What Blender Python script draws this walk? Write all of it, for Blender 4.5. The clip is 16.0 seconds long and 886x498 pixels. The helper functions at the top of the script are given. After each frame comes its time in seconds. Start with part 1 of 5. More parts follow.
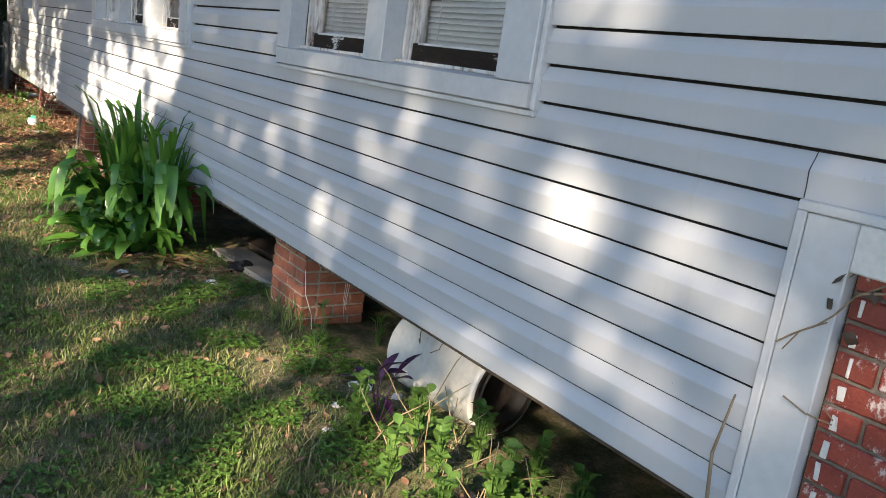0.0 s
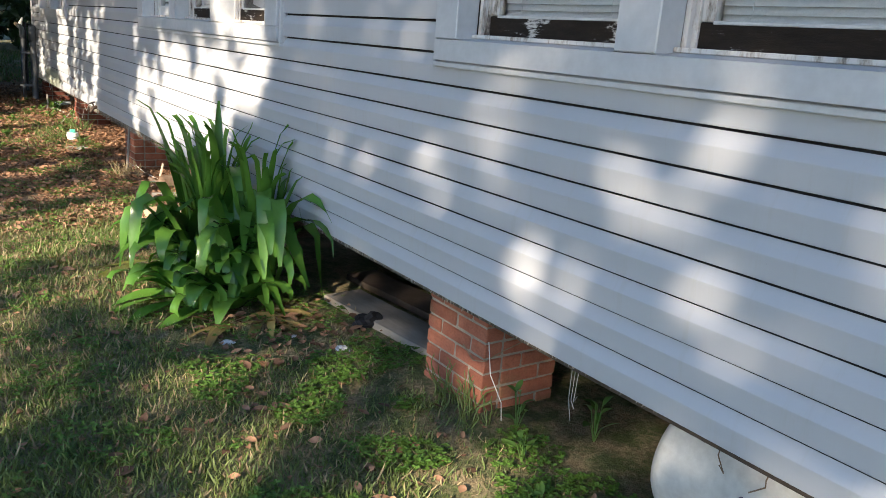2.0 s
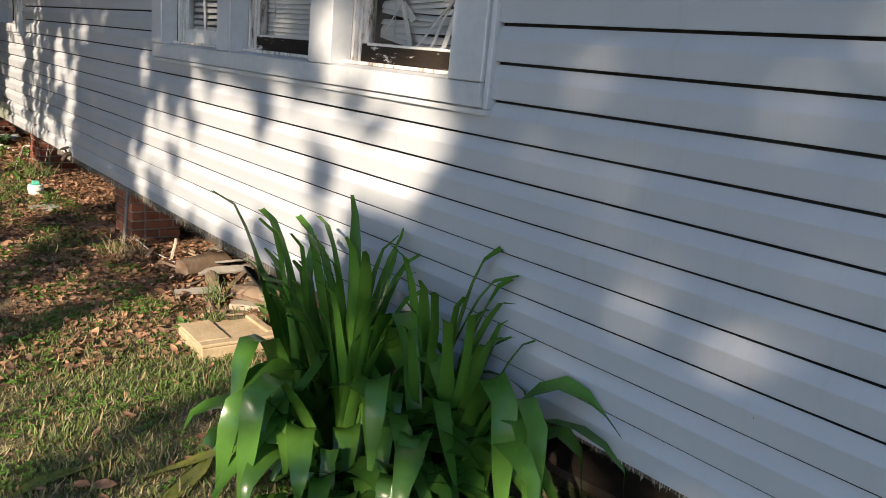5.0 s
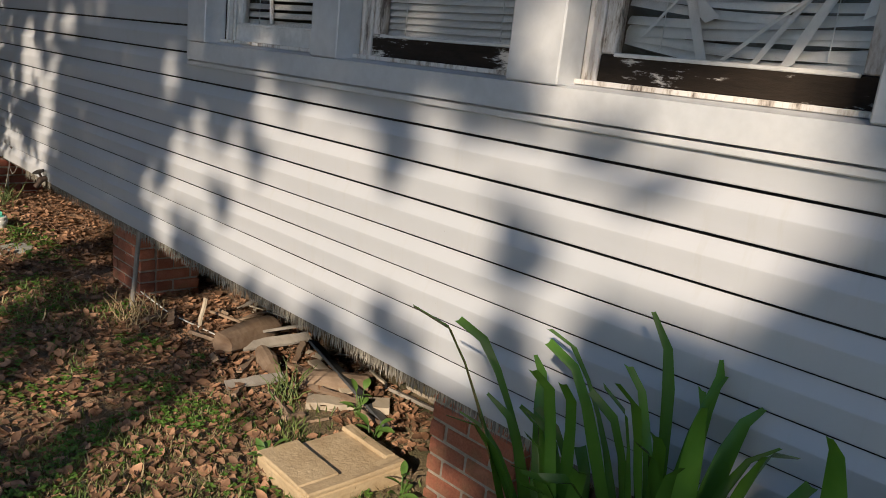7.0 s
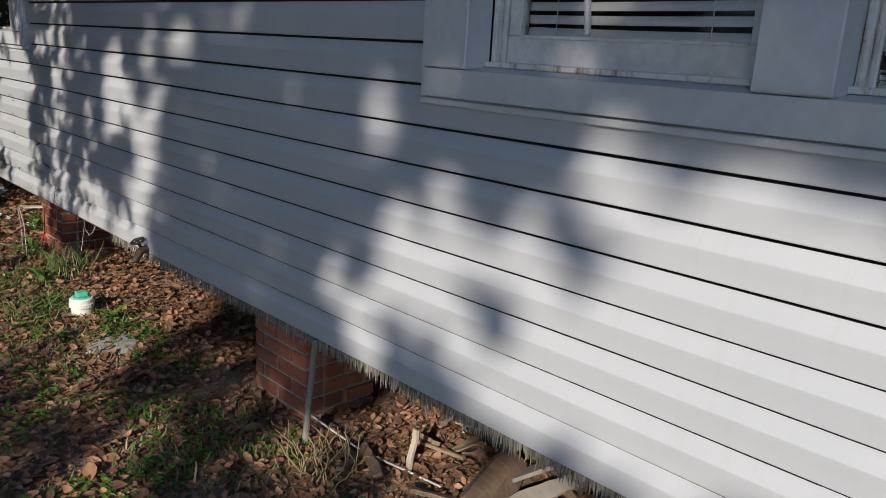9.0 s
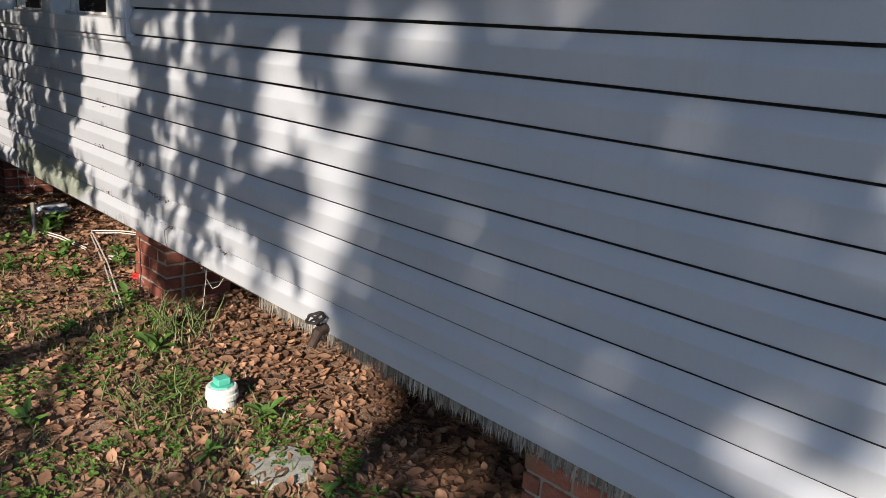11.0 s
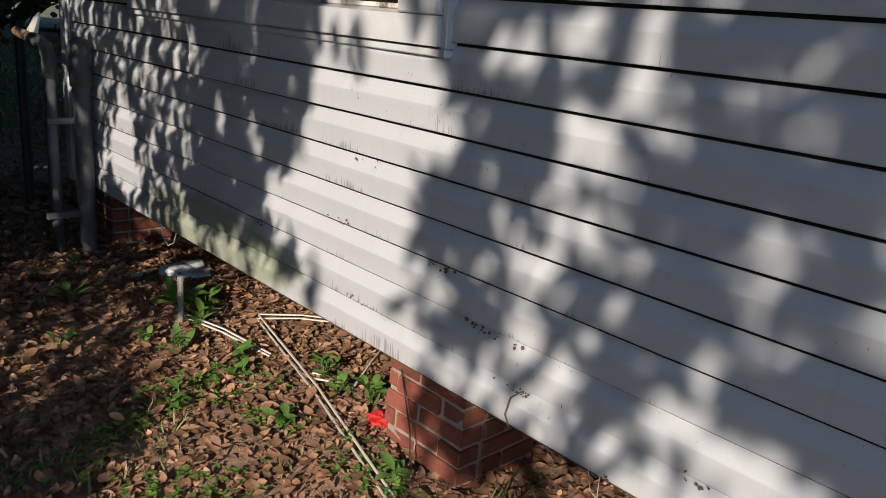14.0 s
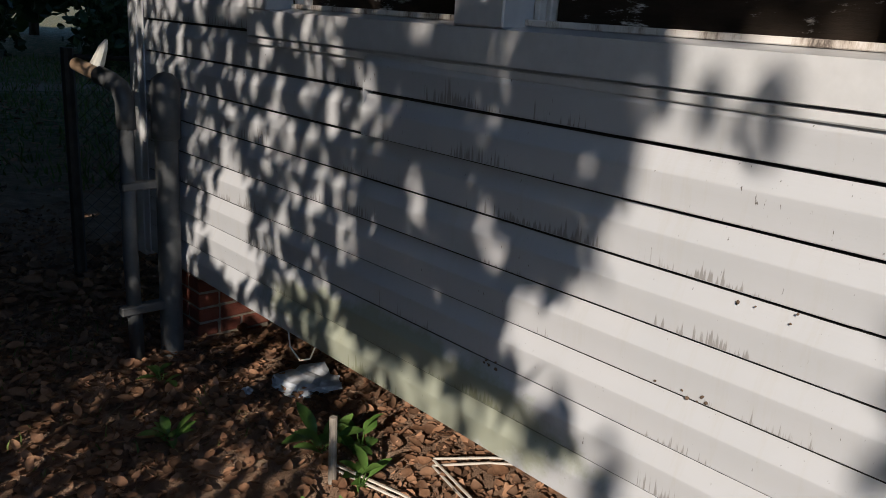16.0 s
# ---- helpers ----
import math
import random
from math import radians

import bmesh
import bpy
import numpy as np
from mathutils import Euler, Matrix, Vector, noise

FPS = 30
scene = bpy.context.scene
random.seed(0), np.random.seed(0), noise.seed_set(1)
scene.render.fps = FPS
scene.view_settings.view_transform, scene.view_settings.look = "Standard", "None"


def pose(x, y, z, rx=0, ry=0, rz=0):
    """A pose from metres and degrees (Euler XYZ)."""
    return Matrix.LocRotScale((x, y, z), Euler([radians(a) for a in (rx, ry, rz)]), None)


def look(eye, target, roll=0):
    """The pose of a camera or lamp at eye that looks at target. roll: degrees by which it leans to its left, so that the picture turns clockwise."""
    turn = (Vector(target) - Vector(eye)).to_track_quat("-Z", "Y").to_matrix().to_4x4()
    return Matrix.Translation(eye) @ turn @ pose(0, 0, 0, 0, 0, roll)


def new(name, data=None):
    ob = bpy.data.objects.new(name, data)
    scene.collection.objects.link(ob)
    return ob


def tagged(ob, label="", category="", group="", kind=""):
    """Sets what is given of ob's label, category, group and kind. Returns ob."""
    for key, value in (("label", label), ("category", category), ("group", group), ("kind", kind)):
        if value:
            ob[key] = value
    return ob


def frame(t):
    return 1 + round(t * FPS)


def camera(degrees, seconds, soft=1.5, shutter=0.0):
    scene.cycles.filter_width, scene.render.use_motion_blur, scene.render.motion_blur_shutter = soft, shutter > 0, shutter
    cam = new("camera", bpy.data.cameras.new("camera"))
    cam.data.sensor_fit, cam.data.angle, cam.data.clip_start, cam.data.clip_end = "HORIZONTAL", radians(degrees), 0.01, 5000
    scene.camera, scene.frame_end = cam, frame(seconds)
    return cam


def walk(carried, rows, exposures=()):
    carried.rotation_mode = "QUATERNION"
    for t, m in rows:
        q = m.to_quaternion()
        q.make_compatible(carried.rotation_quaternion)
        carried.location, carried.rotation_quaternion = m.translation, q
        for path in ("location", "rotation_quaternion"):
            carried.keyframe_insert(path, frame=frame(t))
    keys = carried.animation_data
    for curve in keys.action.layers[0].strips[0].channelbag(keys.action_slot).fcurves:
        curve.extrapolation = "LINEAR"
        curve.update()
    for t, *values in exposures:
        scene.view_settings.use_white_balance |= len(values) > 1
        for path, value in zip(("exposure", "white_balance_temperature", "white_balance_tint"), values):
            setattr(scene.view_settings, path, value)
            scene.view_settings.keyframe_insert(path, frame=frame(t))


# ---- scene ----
cam = camera(60.1, 16.0, soft=0.9)
PATH = [
    (0, (0.037, 0.311, 1.444), (1.214, 1.864, 0.992), 8.3),
    (0.5, (0.027, 0.634, 1.396), (1.212, 2.168, 0.905), 7.2),
    (1, (0.015, 0.971, 1.408), (1.168, 2.518, 0.881), 6.3),
    (1.5, (-0.043, 1.32, 1.431), (1.097, 2.876, 0.9), 5.5),
    (2, (0.037, 1.72, 1.422), (1.163, 3.29, 0.905), 4.7),
    (2.5, (0.039, 2.032, 1.444), (1.153, 3.616, 0.945), 4.3),
    (3, (-0.037, 2.375, 1.463), (1.168, 3.898, 0.986), 4.6),
    (3.5, (-0.031, 2.781, 1.408), (1.12, 4.343, 0.922), 4.1),
    (3.7, (-0.017, 2.95, 1.435), (1.122, 4.519, 0.944), 3.9),
    (5.8, (0.049, 4.533, 1.5), (1.415, 5.925, 1.055), 6.3),
    (6, (0.061, 4.69, 1.481), (1.438, 6.074, 1.044), 6.2),
    (6.5, (0.119, 5.081, 1.48), (1.499, 6.46, 1.042), 6.1),
    (7, (0.099, 5.477, 1.468), (1.487, 6.838, 0.996), 6.3),
    (7.5, (0.135, 5.925, 1.458), (1.511, 7.29, 0.965), 6.0),
    (8, (0.181, 6.347, 1.49), (1.55, 7.716, 0.987), 4.9),
    (8.5, (0.164, 6.751, 1.519), (1.538, 8.114, 1.014), 3.5),
    (9, (0.22, 7.17, 1.489), (1.587, 8.541, 0.985), 3.2),
    (9.5, (0.233, 7.513, 1.483), (1.583, 8.897, 0.972), 3.1),
    (9.7, (0.243, 7.665, 1.492), (1.589, 9.051, 0.976), 3.1),
    (11.8, (0.299, 9.319, 1.417), (1.648, 10.693, 0.877), 4.8),
    (12, (0.315, 9.458, 1.405), (1.656, 10.839, 0.862), 5.2),
    (12.5, (0.295, 9.821, 1.411), (1.629, 11.204, 0.856), 5.7),
    (13, (0.321, 10.218, 1.392), (1.594, 11.649, 0.818), 5.4),
    (13.5, (0.359, 10.556, 1.421), (1.606, 12.008, 0.841), 5.0),
    (14, (0.342, 10.908, 1.445), (1.683, 12.278, 0.873), 5.2),
    (14.5, (0.384, 11.29, 1.413), (1.735, 12.651, 0.847), 4.6),
    (15, (0.386, 11.613, 1.439), (1.739, 12.975, 0.876), 4.6),
    (15.5, (0.366, 11.937, 1.46), (1.721, 13.295, 0.894), 4.5),
    (16, (0.457, 12.224, 1.459), (1.808, 13.585, 0.892), 4.4),
]
EXPOSURES = [(0.0, 1.72, 5450, 8), (1.5, 1.75, 5400, 8), (3.5, 1.5, 5200, 8), (6.0, 0.9, 5500, 9), (8.0, 0.32, 5150, 9), (9.0, 0.38, 4900, 9), (9.5, 0.52, 4850, 10), (12.0, 1.0, 5050, 10), (12.5, 0.86, 5100, 10), (14.0, 0.65, 5050, 10), (14.5, 0.5, 5050, 10), (16.0, 0.42, 5000, 10)]
walk(cam, [(t, look(eye, target, roll)) for t, eye, target, roll in PATH], EXPOSURES)

# ---- light: low late-afternoon sun from behind the walker, blue sky ----
SUN_EL = radians(25)
SUN_H = Vector((-0.84, -0.54, 0)).normalized()
TO_SUN = Vector((SUN_H.x * math.cos(SUN_EL), SUN_H.y * math.cos(SUN_EL), math.sin(SUN_EL)))
sun = new("sun", bpy.data.lights.new("sun", "SUN"))
sun.data.energy, sun.data.angle, sun.data.color = 5.0, radians(0.55), (1.0, 0.73, 0.46)
sun.matrix_world = look(TO_SUN * 60, (0, 0, 0))
world = bpy.data.worlds.new("sky")
scene.world = world
world.use_nodes = True
sky = world.node_tree.nodes.new("ShaderNodeTexSky")
sky.sky_type, sky.sun_disc = "NISHITA", False
sky.sun_elevation = SUN_EL
sky.ozone_density = 2.5
sky.sun_rotation = math.atan2(SUN_H.x, SUN_H.y)
world.node_tree.links.new(sky.outputs[0], world.node_tree.nodes["Background"].inputs[0])
world.node_tree.nodes["Background"].inputs[1].default_value = 0.075
scene.view_settings.exposure = 0.0

# ---- materials ----


def material(name, build, rough=0.6, metal=0.0):
    m = bpy.data.materials.new(name)
    m.use_nodes = True
    nt = m.node_tree
    b = nt.nodes["Principled BSDF"]
    b.inputs["Roughness"].default_value, b.inputs["Metallic"].default_value = rough, metal
    build(nt, b)
    return m


def link(nt, a, b):
    nt.links.new(a, b)


def noise_node(nt, scale, detail=4, rough=0.6, stretch=None):
    n = nt.nodes.new("ShaderNodeTexNoise")
    n.inputs["Scale"].default_value, n.inputs["Detail"].default_value, n.inputs["Roughness"].default_value = scale, detail, rough
    geo = nt.nodes.new("ShaderNodeNewGeometry")
    src = geo.outputs["Position"]
    if stretch:
        mp = nt.nodes.new("ShaderNodeMapping")
        mp.inputs["Scale"].default_value = stretch
        link(nt, src, mp.inputs[0])
        src = mp.outputs[0]
    link(nt, src, n.inputs["Vector"])
    return n.outputs["Fac"]


def ramp(nt, fac, stops):
    r = nt.nodes.new("ShaderNodeValToRGB")
    e = r.color_ramp.elements
    while len(e) < len(stops):
        e.new(0.5)
    for k, (p, c) in enumerate(stops):
        e[k].position, e[k].color = p, (*c, 1)
    link(nt, fac, r.inputs[0])
    return r.outputs[0]


def mix(nt, fac, a, b, mode="MIX"):
    m = nt.nodes.new("ShaderNodeMix")
    m.data_type, m.blend_type = "RGBA", mode
    for sock, v in ((m.inputs[0], fac), (m.inputs[6], a), (m.inputs[7], b)):
        if isinstance(v, (int, float)):
            sock.default_value = v
        elif isinstance(v, tuple):
            sock.default_value = (*v, 1)
        else:
            link(nt, v, sock)
    return m.outputs[2]


def bump(nt, b, fac, strength=0.3, dist=0.01):
    n = nt.nodes.new("ShaderNodeBump")
    n.inputs["Strength"].default_value, n.inputs["Distance"].default_value = strength, dist
    link(nt, fac, n.inputs["Height"])
    link(nt, n.outputs[0], b.inputs["Normal"])


def rand(nt, island=False):
    if island:
        return nt.nodes.new("ShaderNodeNewGeometry").outputs["Random Per Island"]
    return nt.nodes.new("ShaderNodeObjectInfo").outputs["Random"]


def simple(name, a, b, scale=6, rough=0.6, metal=0.0, strength=0.2, fine=60, stretch=None, island=None, spread=0.25):
    """Two tones mixed by noise, with a fine relief; island: True or False varies it from piece to piece."""
    def build(nt, bs):
        f = noise_node(nt, scale, 6, 0.65, stretch)
        col = ramp(nt, f, [(0.3, a), (0.7, b)])
        g = noise_node(nt, fine, 3, 0.6, stretch)
        if island is not None:
            lo, hi = 1 - spread, 1 + spread
            v = ramp(nt, rand(nt, island), [(0, (lo, lo, lo)), (1, (min(hi, 1), min(hi, 1), min(hi, 1)))])
            col = mix(nt, 1.0, col, v, "MULTIPLY")
        col = mix(nt, 0.35, col, ramp(nt, g, [(0.2, (0.55, 0.55, 0.55)), (0.8, (1, 1, 1))]), "MULTIPLY")
        link(nt, col, bs.inputs["Base Color"])
        bump(nt, bs, g, strength, 0.004)
    return material(name, build, rough, metal)


def siding_build(nt, b):
    big = noise_node(nt, 1.3, 5, 0.6)
    streak = noise_node(nt, 3.0, 6, 0.7, (1, 9, 0.9))
    grain = noise_node(nt, 90, 3, 0.6, (1, 0.12, 1.5))
    col = ramp(nt, big, [(0.25, (0.40, 0.425, 0.455)), (0.75, (0.465, 0.48, 0.505))])
    col = mix(nt, ramp(nt, streak, [(0.55, (0, 0, 0)), (0.85, (0.5, 0.5, 0.5))]), col, (0.38, 0.37, 0.33))
    # dark specks of mildew, thicker towards the far end of the house, and green algae low on the far courses
    spk = noise_node(nt, 150, 3, 0.6, (1, 1, 0.28))
    geo = nt.nodes.new("ShaderNodeNewGeometry")
    sep = nt.nodes.new("ShaderNodeSeparateXYZ")
    link(nt, geo.outputs["Position"], sep.inputs[0])
    far = nt.nodes.new("ShaderNodeMapRange")
    link(nt, sep.outputs["Y"], far.inputs[0])
    for k, v in ((1, 10.2), (2, 11.8), (3, 0.0), (4, 0.07)):
        far.inputs[k].default_value = v
    patch = noise_node(nt, 2.2, 3, 0.5)
    sub = nt.nodes.new("ShaderNodeMath")
    sub.operation = "MULTIPLY_ADD"
    link(nt, patch, sub.inputs[0])
    sub.inputs[1].default_value = 0.22
    link(nt, far.outputs[0], sub.inputs[2])
    add = nt.nodes.new("ShaderNodeMath")
    add.operation = "ADD"
    link(nt, spk, add.inputs[0])
    link(nt, sub.outputs[0], add.inputs[1])
    col = mix(nt, ramp(nt, add.outputs[0], [(0.885, (0, 0, 0)), (0.93, (1, 1, 1))]), col, (0.09, 0.08, 0.07))
    # thin dark drips that stand on the lower edges of the far laps
    lz = nt.nodes.new("ShaderNodeMath"); lz.operation = "MULTIPLY_ADD"
    lz.inputs[1].default_value, lz.inputs[2].default_value = 1 / 0.1195, -0.437 / 0.1195
    link(nt, sep.outputs["Z"], lz.inputs[0])
    fr = nt.nodes.new("ShaderNodeMath"); fr.operation = "FRACT"
    link(nt, lz.outputs[0], fr.inputs[0])
    thin = noise_node(nt, 1.0, 3, 0.6, (1, 130, 4))
    spots = noise_node(nt, 1.0, 2, 0.5, (1, 3.2, 6))
    far2 = nt.nodes.new("ShaderNodeMapRange")
    link(nt, sep.outputs["Y"], far2.inputs[0])
    for k, v in ((1, 10.8), (2, 12.2), (3, -0.8), (4, -0.33)):
        far2.inputs[k].default_value = v
    d1 = nt.nodes.new("ShaderNodeMath"); d1.operation = "MULTIPLY_ADD"; d1.inputs[1].default_value = -0.62
    link(nt, fr.outputs[0], d1.inputs[0]); link(nt, thin, d1.inputs[2])
    d2 = nt.nodes.new("ShaderNodeMath"); d2.operation = "MULTIPLY_ADD"; d2.inputs[1].default_value = 1.3
    link(nt, spots, d2.inputs[0]); link(nt, d1.outputs[0], d2.inputs[2])
    d3 = nt.nodes.new("ShaderNodeMath"); d3.operation = "ADD"
    link(nt, d2.outputs[0], d3.inputs[0]); link(nt, far2.outputs[0], d3.inputs[1])
    col = mix(nt, ramp(nt, d3.outputs[0], [(0.93, (0, 0, 0)), (1.0, (0.55, 0.55, 0.55))]), col, (0.10, 0.085, 0.065))
    dy = nt.nodes.new("ShaderNodeMath"); dy.operation = "SUBTRACT"; dy.inputs[1].default_value = 13.72
    link(nt, sep.outputs["Y"], dy.inputs[0])
    dz = nt.nodes.new("ShaderNodeMath"); dz.operation = "SUBTRACT"; dz.inputs[1].default_value = 0.53
    link(nt, sep.outputs["Z"], dz.inputs[0])
    q = []
    for d, w in ((dy, 0.62), (dz, 0.12)):
        s = nt.nodes.new("ShaderNodeMath"); s.operation = "DIVIDE"; s.inputs[1].default_value = w
        link(nt, d.outputs[0], s.inputs[0])
        p = nt.nodes.new("ShaderNodeMath"); p.operation = "POWER"; p.inputs[1].default_value = 2
        a = nt.nodes.new("ShaderNodeMath"); a.operation = "ABSOLUTE"
        link(nt, s.outputs[0], a.inputs[0]); link(nt, a.outputs[0], p.inputs[0])
        q.append(p.outputs[0])
    su = nt.nodes.new("ShaderNodeMath"); su.operation = "ADD"
    link(nt, q[0], su.inputs[0]); link(nt, q[1], su.inputs[1])
    alg = noise_node(nt, 9, 5, 0.7)
    so = nt.nodes.new("ShaderNodeMath"); so.operation = "MULTIPLY_ADD"; so.inputs[1].default_value = -1.8
    link(nt, alg, so.inputs[0]); link(nt, su.outputs[0], so.inputs[2])
    fac = ramp(nt, so.outputs[0], [(0.0, (0.55, 0.55, 0.55)), (0.45, (0, 0, 0))])
    col = mix(nt, fac, col, (0.20, 0.23, 0.09))
    link(nt, col, b.inputs["Base Color"])
    bump(nt, b, grain, 0.12, 0.002)


VINYL = material("vinyl_siding", siding_build, 0.42)
TRIM = simple("white_wrapped_trim", (0.50, 0.525, 0.55), (0.58, 0.595, 0.61), 2.5, 0.38, strength=0.05, fine=25)
OLDPAINT = simple("chalky_white_paint", (0.52, 0.52, 0.50), (0.70, 0.70, 0.68), 14, 0.75, strength=0.5, fine=45)


def peel_build(nt, b):
    n = noise_node(nt, 26, 6, 0.75, (1, 0.35, 1.6))
    m = noise_node(nt, 5, 3, 0.5)
    s = nt.nodes.new("ShaderNodeMath"); s.operation = "ADD"
    link(nt, n, s.inputs[0]); link(nt, m, s.inputs[1])
    col = ramp(nt, n, [(0.2, (0.012, 0.010, 0.008)), (0.8, (0.035, 0.026, 0.019))])
    hi = nt.nodes.new("ShaderNodeMath"); hi.operation = "MULTIPLY"; hi.inputs[1].default_value = 0.5
    link(nt, s.outputs[0], hi.inputs[0])
    fl = ramp(nt, hi.outputs[0], [(0.56, (0, 0, 0)), (0.60, (1, 1, 1))])
    link(nt, mix(nt, fl, col, (0.55, 0.53, 0.49)), b.inputs["Base Color"])
    b.inputs["Specular IOR Level"].default_value = 0.15
    bump(nt, b, n, 0.8, 0.006)


ROTTED = material("rotted_black_sash_wood", peel_build, 0.8)


def flake_build(nt, b):
    n = noise_node(nt, 20, 6, 0.75, (1, 1, 0.25))
    col = ramp(nt, n, [(0.36, (0.12, 0.10, 0.085)), (0.43, (0.42, 0.38, 0.33)), (0.52, (0.62, 0.60, 0.57))])
    link(nt, col, b.inputs["Base Color"])
    bump(nt, b, n, 0.8, 0.006)


FLAKING = material("flaking_white_paint_on_wood", flake_build, 0.8)
BLIND = simple("blind_slat_vinyl", (0.66, 0.67, 0.68), (0.75, 0.75, 0.74), 12, 0.45, strength=0.05, island=True, spread=0.12)
# the dimness of the rooms is put into this dark colour
DARKROOM = simple("plaster_darkened_for_dim_room", (0.10, 0.09, 0.08), (0.16, 0.14, 0.12), 2, 0.9)
# shade in the gaps under the laps, given as a colour
LAP_SHADE = simple("lap_gap_shade_black", (0.012, 0.012, 0.013), (0.03, 0.03, 0.03), 20, 0.95)
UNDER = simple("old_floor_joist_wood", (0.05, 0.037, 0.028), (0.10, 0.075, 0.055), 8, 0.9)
OLDMORTAR = simple("dark_mortar", (0.10, 0.085, 0.07), (0.20, 0.17, 0.14), 30, 0.95, strength=0.6)
MORTAR = simple("lime_mortar", (0.24, 0.21, 0.165), (0.38, 0.335, 0.265), 30, 0.95, strength=0.6)


def brick_build(a, b2, moss):
    def build(nt, b):
        n = noise_node(nt, 14, 6, 0.7)
        col = ramp(nt, n, [(0.25, a), (0.75, b2)])
        v = ramp(nt, rand(nt), [(0, (0.62, 0.62, 0.62)), (1, (1, 1, 1))])
        col = mix(nt, 1.0, col, v, "MULTIPLY")
        d = noise_node(nt, 4.5, 4, 0.6)
        col = mix(nt, ramp(nt, d, [(0.52, (0, 0, 0)), (0.72, (moss, moss, moss))]), col, (0.17, 0.15, 0.07))
        f = noise_node(nt, 120, 3, 0.7)
        col = mix(nt, 0.5, col, ramp(nt, f, [(0.3, (0.5, 0.5, 0.5)), (0.6, (1, 1, 1))]), "MULTIPLY")
        link(nt, col, b.inputs["Base Color"])
        bump(nt, b, f, 0.6, 0.004)
    return build


BRICK = material("weathered_red_brick", brick_build((0.30, 0.095, 0.05), (0.42, 0.17, 0.10), 0.7), 0.9)
BRICK2 = material("old_dark_red_brick", brick_build((0.20, 0.055, 0.035), (0.30, 0.10, 0.06), 0.3), 0.9)


def chimney_brick_build(nt, b):
    brick_build((0.20, 0.035, 0.022), (0.33, 0.07, 0.04), 0.1)(nt, b)
    col = b.inputs["Base Color"].links[0].from_socket
    n = noise_node(nt, 22, 6, 0.75, (1, 1, 0.6))
    link(nt, mix(nt, ramp(nt, n, [(0.56, (0, 0, 0)), (0.64, (0.75, 0.75, 0.75))]), col, (0.6, 0.58, 0.56)), b.inputs["Base Color"])


BRICK3 = material("glossy_red_brick_with_paint_smears", chimney_brick_build, 0.5)
FRINGE = simple("frayed_felt_fringe", (0.22, 0.20, 0.155), (0.54, 0.50, 0.41), 9, 0.95, island=True, spread=0.7)


def ground_build(nt, b):
    big = noise_node(nt, 1.1, 5, 0.6)
    mid = noise_node(nt, 7, 6, 0.7)
    fine = noise_node(nt, 60, 5, 0.75)
    soil = ramp(nt, mid, [(0.3, (0.15, 0.095, 0.058)), (0.55, (0.31, 0.205, 0.13)), (0.75, (0.44, 0.335, 0.235))])
    straw = ramp(nt, fine, [(0.35, (0.14, 0.11, 0.055)), (0.65, (0.38, 0.31, 0.17))])
    geo = nt.nodes.new("ShaderNodeNewGeometry")
    sep = nt.nodes.new("ShaderNodeSeparateXYZ")
    link(nt, geo.outputs["Position"], sep.inputs[0])
    a = nt.nodes.new("ShaderNodeMath"); a.operation = "MULTIPLY_ADD"; a.inputs[1].default_value = 7.0
    link(nt, big, a.inputs[0]); link(nt, sep.outputs["Y"], a.inputs[2])
    w = nt.nodes.new("ShaderNodeMapRange")
    link(nt, a.outputs[0], w.inputs[0])
    for k, v in ((1, 9.5), (2, 13.5), (3, 0.0), (4, 1.0)):
        w.inputs[k].default_value = v
    green = ramp(nt, fine, [(0.3, (0.035, 0.055, 0.015)), (0.7, (0.11, 0.14, 0.04))])
    lawn = mix(nt, ramp(nt, mid, [(0.42, (0, 0, 0)), (0.62, (1, 1, 1))]), green, straw)
    far = nt.nodes.new("ShaderNodeMapRange")
    link(nt, sep.outputs["Y"], far.inputs[0])
    for k, v in ((1, 17.0), (2, 21.0), (3, 0.0), (4, 1.0)):
        far.inputs[k].default_value = v
    col = mix(nt, w.outputs[0], lawn, soil)
    col = mix(nt, far.outputs[0], col, lawn)
    link(nt, col, b.inputs["Base Color"])
    bump(nt, b, fine, 0.9, 0.02)


GROUND = material("lawn_soil_and_litter", ground_build, 0.95)


def leafy(name, a, b2, rough=0.5, trans=0.25, scale=20, spread=0.4, stretch=None, island=True):
    def build(nt, b):
        n = noise_node(nt, scale, 4, 0.6, stretch)
        col = ramp(nt, n, [(0.3, a), (0.7, b2)])
        lo = 1 - spread
        v = ramp(nt, rand(nt, island), [(0, (lo, lo, lo)), (1, (1, 1, 1))])
        col = mix(nt, 1.0, col, v, "MULTIPLY")
        link(nt, col, b.inputs["Base Color"])
        tr = nt.nodes.new("ShaderNodeBsdfTranslucent")
        link(nt, mix(nt, 1.0, col, (1.0, 1.0, 0.45), "MULTIPLY"), tr.inputs[0])
        ms = nt.nodes.new("ShaderNodeMixShader")
        ms.inputs[0].default_value = trans
        out = nt.nodes["Material Output"]
        link(nt, b.outputs[0], ms.inputs[1]); link(nt, tr.outputs[0], ms.inputs[2]); link(nt, ms.outputs[0], out.inputs[0])
    return material(name, build, rough)


